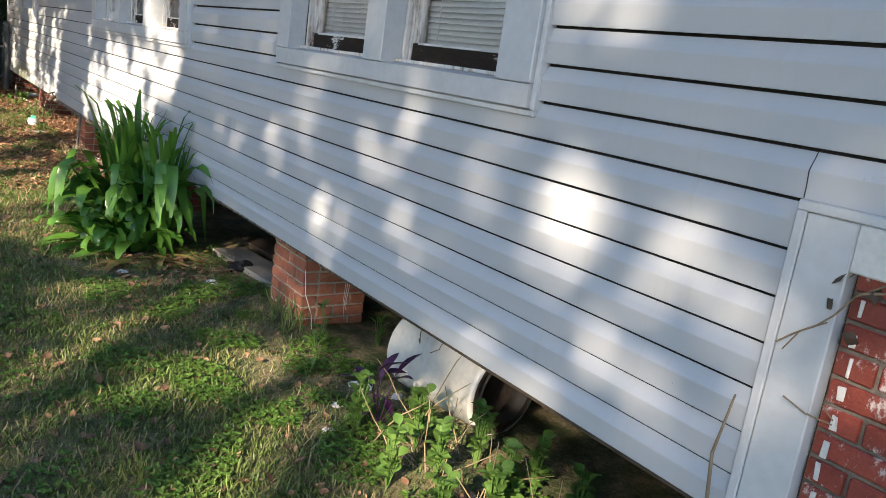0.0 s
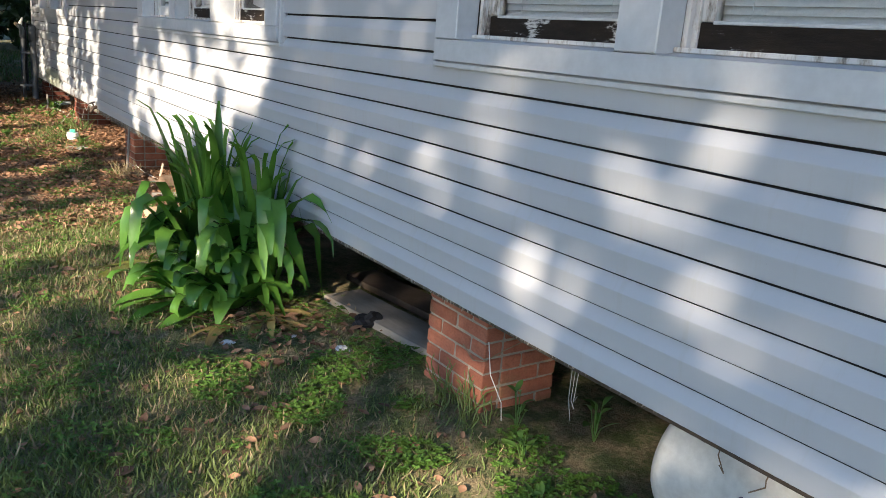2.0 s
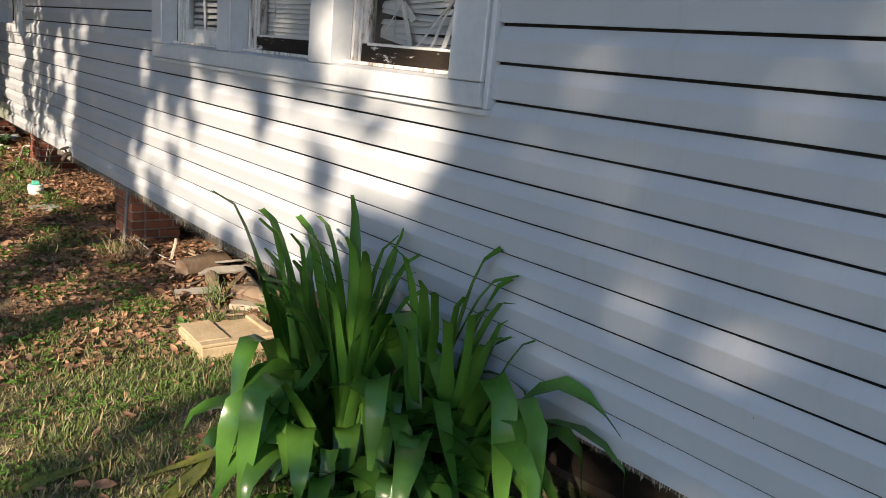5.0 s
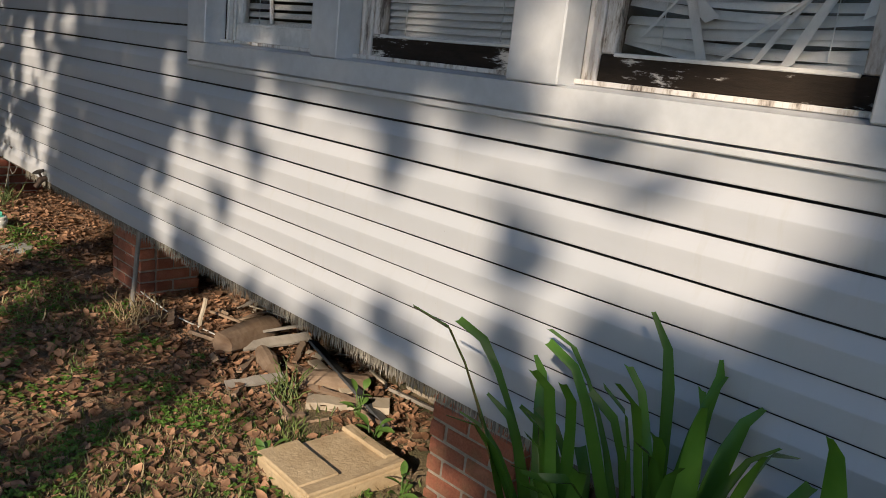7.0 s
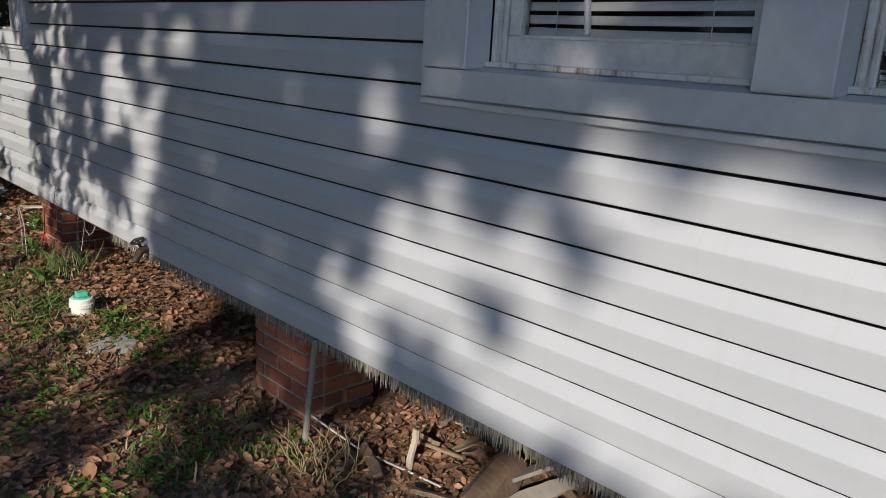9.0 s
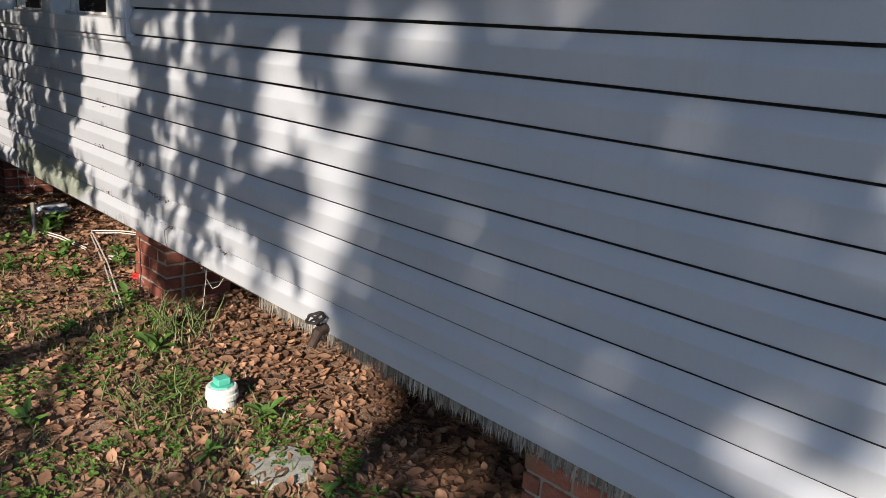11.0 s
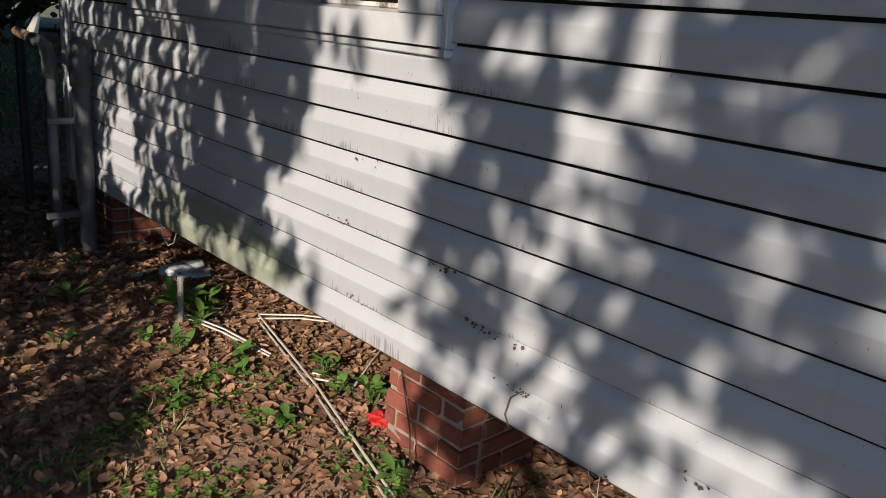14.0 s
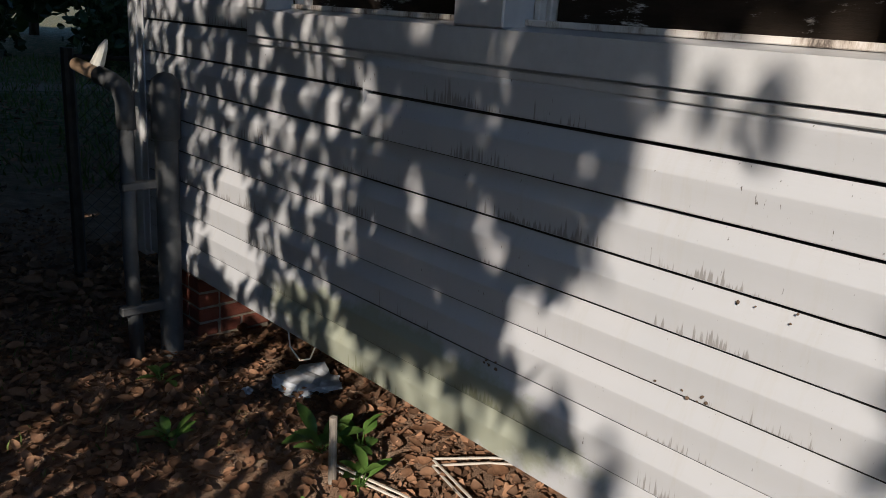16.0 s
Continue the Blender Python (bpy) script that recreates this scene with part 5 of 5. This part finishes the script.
def tank():
    t = thing("water_heater", "discarded white enamel water heater lying under the house", "tank")
    t.matrix_world = Matrix.Translation((2.08, 3.10, 0.165)) @ pose(0, 0, 0, 90, 0, 6)
    part("shell", revolve([(0.001, -0.030), (0.10, -0.026), (0.165, -0.012), (0.188, 0.010), (0.196, 0.035), (0.196, 0.56), (0.201, 0.565), (0.201, 0.59), (0.188, 0.592)], 40), ENAMEL, t, smooth=True)
    part("rim", revolve([(0.187, 0.59), (0.175, 0.60), (0.168, 0.585), (0.160, 0.50), (0.03, 0.47), (0.001, 0.47)], 40), RUSTDARK, t, "dark hollow end with a metal rim", smooth=True)
    part("inner_ring", revolve([(0.150, 0.52), (0.154, 0.60), (0.148, 0.60), (0.144, 0.52)], 40), GALV, t, smooth=True)
    r = thing("root_mat", "dry brown roots and vine threads over the tank", "roots")
    rnd = random.Random(5)
    for k in range(26):
        y, a = rnd.uniform(2.6, 3.05), rnd.uniform(60, 120)
        pts = []
        for i in range(7):
            a += rnd.uniform(-14, 18)
            y += rnd.uniform(-0.05, 0.05)
            rr = 0.199
            pts.append((2.06 - rr * math.cos(radians(min(max(a, 5), 150))), min(max(y, 2.53), 3.06), 0.165 + rr * math.sin(radians(min(max(a, 5), 150)))))
        part("root", tube(pts, 0.0022, 5), ROOTS, r)


tank()


def board(name, label, a, b, width, thick, mat, seed, tilt=0, category="board", group="", jag=0.01, lift_by=0.0):
    """A split board from a to b (x, y, height above the ground)."""
    A = Vector((a[0], a[1], lift(a[0], a[1]) + a[2] + lift_by))
    B = Vector((b[0], b[1], lift(b[0], b[1]) + b[2] + lift_by))
    d = B - A
    n = 8
    bm = bmesh.new()
    rnd = random.Random(seed)
    rings = []
    for i in range(n + 1):
        t = i / n
        e = jag * rnd.uniform(-1, 1)
        w0, w1 = -width / 2 + e * 0.4, width / 2 + jag * 0.4 * rnd.uniform(-1, 1)
        off = (jag * rnd.uniform(-2, 2)) if i in (0, n) else 0
        x = d.length * t + off
        rings.append([bm.verts.new((x, w0, 0)), bm.verts.new((x, w1, 0)), bm.verts.new((x, w1 * 0.97, thick)), bm.verts.new((x, w0 * 0.97, thick))])
    for r0, r1 in zip(rings, rings[1:]):
        for k in range(4):
            bm.faces.new((r0[k], r1[k], r1[(k + 1) % 4], r0[(k + 1) % 4]))
    bm.faces.new(rings[0]); bm.faces.new(rings[-1][::-1])
    ob = part(name, bm, mat)
    ob.matrix_world = Matrix.Translation(A) @ d.to_track_quat("X", "Z").to_matrix().to_4x4() @ pose(0, 0, 0, tilt, 0, 0)
    return tagged(ob, label, category, group)


board("plank", "grey weathered plank lying at the crawl-space edge", (2.02, 5.45, 0.0), (2.10, 4.44, 0.01), 0.24, 0.035, GREYWOOD, 1)
board("plank", "dark plank further under the house", (2.32, 5.75, 0.0), (2.42, 4.5, 0.01), 0.22, 0.035, UNDER, 2)
G = "rubble boards under the wall"
board("board", "split grey board among the rubble", (1.69, 8.26, 0.02), (1.93, 8.20, 0.035), 0.05, 0.012, GREYWOOD, 3, 20, group=G)
board("board", "thin pale upright board scrap by the pier", (1.95, 9.02, 0.0), (1.99, 9.02, 0.17), 0.022, 0.012, PALEWOOD, 4, group=G)
board("board", "broken grey board leaning under the wall", (1.96, 8.62, 0.03), (2.30, 8.55, 0.06), 0.06, 0.014, GREYWOOD, 5, 25, group=G)
board("board", "broken grey board leaning under the wall", (2.00, 8.72, 0.05), (2.42, 8.60, 0.10), 0.08, 0.014, GREYWOOD, 6, -20, group=G)
board("gutter_strip", "long pale grey metal strip under the siding", (2.07, 7.60, 0.01), (2.18, 8.33, 0.13), 0.055, 0.012, GREYPIPE, 7, 20, category="strip")
board("board", "pale splintered board on the rubble", (2.12, 7.95, 0.02), (2.18, 8.30, 0.03), 0.06, 0.012, PALEWOOD, 8, group=G)
board("board", "pale rotten chunk on the rubble", (1.95, 7.95, 0.0), (2.15, 7.78, 0.01), 0.10, 0.035, PALEWOOD, 9, jag=0.03, group=G)
rw = random.Random(17)
for k in range(46):
    x, y = rw.uniform(1.80, 2.45), rw.uniform(7.75, 9.3)
    a, l = rw.uniform(0, 360), rw.uniform(0.08, 0.34)
    board("wood_scrap", "crumbling scrap of old wood in the rubble", (x, y, rw.uniform(0, 0.03)), (x + l * math.cos(radians(a)), y + l * math.sin(radians(a)), rw.uniform(0.005, 0.06)), rw.uniform(0.010, 0.036), rw.uniform(0.005, 0.018),
          rw.choice((ROTWOOD, ROTWOOD, ROTWOOD, ROTWOOD, GREYWOOD, PALEWOOD)), 100 + k, rw.uniform(-30, 30), "wood scrap", "wood scraps in the rubble", 0.015)


def log_chunk(at, r, l, turn, seed):
    bm = tube([(-l / 2, 0, 0), (-l / 6, 0, 0.005), (l / 6, 0, -0.003), (l / 2, 0, 0)], [r * 0.9, r, r * 1.02, r * 0.85], 12)
    rough_up(bm, r * 0.25, 14, seed)
    ob = part("rotten_log", bm, ROTWOOD)
    ob.matrix_world = Matrix.Translation((at[0], at[1], lift(*at) + r * 0.8)) @ pose(0, 0, 0, 0, 0, turn)
    tagged(ob, "crumbling rotten log piece in the rubble", "log", "rotten logs in the rubble")


log_chunk((2.05, 8.70), 0.07, 0.38, 20, 1)
log_chunk((2.12, 8.05), 0.05, 0.30, -40, 2)
log_chunk((1.98, 8.40), 0.045, 0.22, 70, 3)


def stake(name, label, a, b, r, mat, group=""):
    A, B = Vector(a), Vector(b)
    m = A.lerp(B, 0.5) + Vector((0.004, 0.006, 0))
    bm = tube([A, A.lerp(B, 0.25), m, A.lerp(B, 0.75), B], [r, r * 1.03, r * 0.98, r, r * 0.96], 10)
    return tagged(part(name, bm, mat, smooth=False), label, "stake", group)


stake("stake", "round grey wooden stake leaning on the pier", (1.74, 9.39, lift(1.74, 9.39) - 0.03), (1.768, 9.36, 0.43), 0.0125, GREYWOOD)
stake("short_stake", "short wooden stake driven into the litter", (1.70, 13.88, lift(1.7, 13.88) - 0.03), (1.71, 13.90, lift(1.7, 13.88) + 0.22), 0.013, GREYWOOD)


def wire(name, label, pts, r=0.0025, mat=STEM):
    return tagged(part(name, tube(pts, r, 6), mat), label, "wire")


z = lift(1.9, 9.2)
wire("cable", "thin pale cable looping from the pier over the rubble", [(1.86, 9.54, z + 0.05), (1.84, 9.35, z + 0.06), (1.86, 9.18, z + 0.035), (1.92, 9.0, z + 0.015), (1.95, 8.85, z + 0.01)], 0.004, PVC)
wire("wire", "rusty wire sagging on the mossy pier", [(1.858, 4.06, 0.23), (1.855, 3.98, 0.19), (1.86, 3.915, 0.21), (1.95, 3.90, 0.25), (2.1, 3.88, 0.30)], 0.0022, STEM)
wire("wire", "thin white wire hanging beside the pier", [(1.86, 3.90, 0.30), (1.86, 3.87, 0.17), (1.87, 3.80, 0.08), (1.88, 3.80, 0.0)], 0.002, PVC)
wire("wire", "thin wire leaning on the dark pier", [(1.842, 12.58, 0.36), (1.80, 12.47, 0.20), (1.75, 12.40, 0.07)], 0.0025, GALV)
wire("wire_loop", "white wire loop below the siding", [(1.80, 14.30, 0.44), (1.80, 14.28, 0.36), (1.80, 14.22, 0.33), (1.80, 14.16, 0.36), (1.80, 14.12, 0.44)], 0.003, PVC)
wire("dangling_wire", "loose pale wire hanging under the siding", [(1.83, 11.84, 0.42), (1.83, 11.82, 0.34), (1.83, 11.76, 0.31), (1.83, 11.70, 0.34), (1.84, 11.66, 0.40)], 0.0014, SLATMAT)
wire("dangling_wire", "loose pale wire hanging under the siding", [(1.83, 11.80, 0.43), (1.79, 11.77, 0.25), (1.78, 11.76, 0.22)], 0.0012, SLATMAT)
wire("wire", "thin wire stuck out of the siding lap", [(1.758, 12.02, 0.55), (1.74, 12.04, 0.53), (1.75, 12.06, 0.47), (1.757, 12.05, 0.44)], 0.002, ROOTS)
for k in range(3):
    wire("torn_thread", "torn white threads hanging from the floor edge", [(1.84 + 0.005 * k, 3.42 - 0.012 * k, 0.42), (1.83, 3.41 - 0.012 * k, 0.28), (1.84, 3.40 - 0.01 * k, 0.20 + 0.05 * k)], 0.0012, SLATMAT)


# broken plastic strips in a bent frame on the litter
def strip_frame():
    t = thing("broken_strip_frame", "broken frame of pale plastic strips on the litter", "frame")
    rnd = random.Random(3)
    segs = [((2.0, 13.75), (2.30, 13.54)), ((2.0, 13.75), (1.62, 12.30)), ((1.72, 13.93), (1.83, 13.37)), ((2.28, 13.19), (1.95, 12.97)), ((1.87, 13.12), (1.95, 12.97))]
    for (x0, y0), (x1, y1) in segs:
        for k in range(2):
            o = 0.012 * k + rnd.uniform(-0.005, 0.005)
            a, b = Vector((x0 + o, y0 + o, lift(x0, y0) + 0.025 + 0.012 * k)), Vector((x1 + o * 1.5, y1, lift(x1, y1) + 0.022 + 0.008 * k))
            m = a.lerp(b, 0.5) + Vector((rnd.uniform(-0.012, 0.012), rnd.uniform(-0.01, 0.01), 0.012))
            bm = tube([a, a.lerp(m, 0.5), m, m.lerp(b, 0.5), b], [0.0038, 0.0045, 0.004, 0.0045, 0.0038], 4)
            part("strip", bm, SLATMAT, t)


strip_frame()


def crumple(name, label, category, at, size, mat, seed, flat=0.45):
    bm = bmesh.new()
    bmesh.ops.create_icosphere(bm, subdivisions=3, radius=1)
    for v in bm.verts:
        n1 = noise.noise(v.co * 1.7 + Vector((seed, 0, 0)))
        n2 = noise.noise(v.co * 4.5 + Vector((0, seed, 0)))
        v.co *= 1 + 0.5 * n1 + 0.35 * abs(n2)
        v.co = Vector((v.co.x * size, v.co.y * size * 0.75, max(v.co.z, -0.3) * size * flat))
    ob = part(name, bm, mat)
    ob.matrix_world = pose(at[0], at[1], lift(*at) + size * flat * 0.25, 0, 0, seed * 50)
    return tagged(ob, label, category)


crumple("rag", "crumpled blue-white cloth rag on the litter", "rag", (2.0, 14.46), 0.135, RAG, 3, 0.3)
crumple("rag_scrap", "small white cloth scrap beside the rag", "rag", (1.77, 14.52), 0.03, RAG, 5, 0.5)
crumple("red_scrap", "crumpled red plastic scrap by the pier", "scrap", (1.90, 12.74), 0.05, REDMAT, 2, 0.6)
crumple("black_cloth", "black cloth dropped over the plank", "cloth", (1.95, 5.0), 0.085, BLACKCLOTH, 4, 0.5)
for k, (x, y, s) in enumerate(((1.66, 4.74, 0.035), (1.20, 5.02, 0.028), (1.52, 4.98, 0.015), (1.02, 3.20, 0.012), (1.80, 3.10, 0.05), (1.60, 2.95, 0.03), (0.78, 6.28, 0.014), (2.08, 4.75, 0.03), (1.45, 2.75, 0.025), (1.9, 2.95, 0.03))):
    crumple("paper_scrap", "small dirty white paper scrap on the ground", "paper", (x, y), s, PAPER, 6 + k, 0.35)["group"] = "paper scraps"


def cinder_block():
    b = thing("concrete_block", "yellowed solid-bottomed concrete block with a broken face", "block")
    L, D, H = 0.42, 0.34, 0.13
    bm = box(-L / 2, L / 2, -D / 2, D / 2, 0, H * 0.85, 0.006)
    bmesh.ops.subdivide_edges(bm, edges=bm.edges[:], cuts=3, use_grid_fill=True)
    part("body", rough_up(bm, 0.004, 25, 2), BLOCKMAT, b)
    for nm, dims in (("near_rim", (-L / 2, L / 2, -D / 2, -D / 2 + 0.06)), ("side_rim", (L / 2 - 0.05, L / 2, -D / 2 + 0.061, D / 2)), ("wide_rim", (-L / 2, -L / 2 + 0.17, -D / 2 + 0.061, D / 2))):
        bm = box(*dims, H * 0.85 + 0.001, H, 0.005)
        bmesh.ops.subdivide_edges(bm, edges=bm.edges[:], cuts=2, use_grid_fill=True)
        part(nm, rough_up(bm, 0.004, 30, 3), BLOCKMAT, b)
    b.matrix_world = pose(1.665, 7.455, lift(1.67, 7.45) - 0.05, 0, 0, -2)


cinder_block()


def hose_bib():
    h = thing("hose_bib", "dark iron garden tap under the siding edge", "tap")
    y, z = 10.79, 0.475
    part("body", tube([(W + 0.03, y, z - 0.03), (W - 0.03, y, z - 0.02), (W - 0.055, y, z - 0.03), (W - 0.07, y - 0.005, z - 0.055)], [0.016, 0.019, 0.021, 0.015], 12), RUSTDARK, h)
    part("spout", tube([(W - 0.066, y - 0.004, z - 0.048), (W - 0.085, y - 0.006, z - 0.075)], [0.017, 0.018], 12), RUSTDARK, h)
    part("stem", tube([(W - 0.045, y, z - 0.02), (W - 0.062, y, z + 0.022)], 0.008, 8), RUSTDARK, h)
    c = Vector((W - 0.064, y, z + 0.026))
    ax = Vector((-0.35, 0, 0.94)).normalized()
    s1 = Vector((0, 1, 0))
    s2 = ax.cross(s1)
    ring = [c + (s1 * math.cos(a) + s2 * math.sin(a)) * (0.031 + 0.003 * math.cos(5 * a)) for a in (2 * math.pi * i / 25 for i in range(26))]
    part("handwheel", tube(ring, 0.0055, 6, False), GALV, h)
    for k in range(4):
        a = math.pi / 2 * k
        part("spoke", tube([c, c + (s1 * math.cos(a) + s2 * math.sin(a)) * 0.031], 0.0042, 5), GALV, h)


hose_bib()


def cleanout():
    t = thing("cleanout_pipe", "white plastic cleanout pipe with a mint green cap", "pipe", (1.575, 11.20, lift(1.575, 11.2)))
    part("pipe", revolve([(0.055, -0.05), (0.055, 0.050), (0.063, 0.051), (0.063, 0.070), (0.059, 0.076), (0.001, 0.076)], 28), PVC, t)
    part("cap", revolve([(0.060, 0.0765), (0.060, 0.092), (0.055, 0.098), (0.001, 0.098)], 28), PVC, t)
    part("cap_top", revolve([(0.046, 0.0985), (0.043, 0.103), (0.001, 0.103)], 8), GREENCAP, t, "mint green cap top")
    part("lug", box(-0.026, 0.026, -0.024, 0.024, 0.1035, 0.13, 0.003), GREENCAP, t, "square green lug")
    d = thing("round_lid", "round grey concrete lid set in the soil", "lid", (1.53, 10.72, lift(1.53, 10.72)))
    part("slab", rough_up(revolve([(0.125, -0.03), (0.128, 0.010), (0.118, 0.020), (0.05, 0.024), (0.001, 0.024)], 36), 0.003, 20), CONCRETE, d)


cleanout()


def corner_pipes():
    p = thing("vent_pipe", "thick grey painted pipe with a domed top at the corner", "pipe", (1.70, 14.98, 0))
    z = lift(1.7, 14.98)
    part("pipe", revolve([(0.044, z - 0.05), (0.043, 0.97)], 20), GREYPIPE, p, smooth=True)
    part("collar", revolve([(0.044, 0.965), (0.053, 0.97), (0.054, 1.06), (0.052, 1.12)], 20), GREYPIPE, p, smooth=True)
    part("dome", revolve([(0.0545, 1.12), (0.056, 1.15), (0.047, 1.185), (0.025, 1.205), (0.001, 1.21)], 20), GREYPIPE, p, smooth=True)
    q = thing("conduit_pipe", "thin grey pipe bending away at the top", "pipe")
    x, y = 1.56, 14.98
    z = lift(x, y)
    part("pipe", tube([(x, y, z - 0.05), (x - 0.004, y + 0.02, 0.55), (x + 0.012, y + 0.05, 1.04)], 0.028, 14), GREYPIPE, q, smooth=True)
    part("elbow", tube([(x + 0.012, y + 0.05, 1.0), (x + 0.013, y + 0.055, 1.10), (x + 0.01, y + 0.085, 1.145), (x, y + 0.15, 1.165), (x - 0.01, y + 0.22, 1.175)], 0.035, 14), GREYPIPE, q, smooth=True)
    part("arm", tube([(x - 0.009, y + 0.21, 1.174), (x - 0.03, y + 0.40, 1.20)], 0.026, 14), TANPIPE, q, "sun-browned end piece", smooth=True)
    part("clamp", box(x - 0.06, x + 0.16, y - 0.022, y + 0.022, 0.30, 0.335, 0.004), GREYPIPE, q)
    part("clamp", box(x - 0.03, x + 0.15, y + 0.0, y + 0.04, 0.78, 0.81, 0.004), GREYPIPE, q)
    s = part("broken_funnel", tube([(x + 0.02, y + 0.34, 1.19), (x + 0.045, y + 0.32, 1.27), (x + 0.055, y + 0.31, 1.30)], [0.03, 0.018, 0.006], 8), PVC)
    tagged(s, "broken white plastic funnel on the pipe", "funnel")


corner_pipes()


def fence():
    f = thing("wire_fence", "low dark wire fence beside the house corner", "fence")
    a, b = Vector((1.72, 16.05)), Vector((2.55, 15.75))
    z = 0.08
    part("post", tube([(a.x, a.y, z - 0.1), (a.x, a.y, 1.22)], 0.03, 10), GALV, f)
    part("rail", tube([(a.x, a.y, 1.18), (b.x, b.y, 1.18)], 0.012, 8), GALV, f)
    d = (b - a).normalized()
    L = (b - a).length
    k = 0
    u = -1.1
    while u < L:
        for sgn in (1, -1):
            pts = []
            for h in (0.0, 1.1):
                w = u + (h if sgn > 0 else 1.1 - h)
                pts.append((w, h))
            (w0, h0), (w1, h1) = pts
            if max(w0, w1) <= 0.0 or min(w0, w1) >= L:
                continue
            def cl(w, h, w2, h2):
                if w < 0:
                    h = h + (h2 - h) * (0 - w) / (w2 - w); w = 0
                if w > L:
                    h = h + (h2 - h) * (L - w) / (w2 - w); w = L
                return w, h
            p0, p1 = cl(w0, h0, w1, h1), cl(w1, h1, w0, h0)
            q0, q1 = a + d * p0[0], a + d * p1[0]
            part("wire", tube([(q0.x, q0.y, z + p0[1]), (q1.x, q1.y, z + p1[1])], 0.0013, 4, False), GALV, f)
        u += 0.065


fence()


# mud daubs and old wasp nests on the laps
def mud(y, z, n, seed):
    rnd = random.Random(seed)
    t = thing("mud_daub", "dark crumbs of wasp mud on the siding lap", "mud", (0, 0, 0), "mud daubs on the siding")
    for _ in range(n):
        bm = bmesh.new()
        bmesh.ops.create_icosphere(bm, subdivisions=1, radius=rnd.uniform(0.002, 0.005))
        rough_up(bm, 0.003, 90, rnd.random() * 9)
        ob = part("crumb", bm, MUD, t)
        ob.location = (W - 0.019, y + rnd.gauss(0, 0.035), z + rnd.gauss(0, 0.006))
    return t


for k, (y, z, n) in enumerate(((12.36, 0.785, 9), (12.02, 0.545, 12), (11.52, 0.55, 8), (12.24, 0.67, 8), (12.14, 0.66, 8), (12.85, 0.80, 6), (13.35, 0.67, 7), (12.75, 0.56, 6), (11.72, 0.44, 7), (12.05, 0.66, 5), (12.70, 1.02, 4))):
    mud(y, z, n, 70 + k)
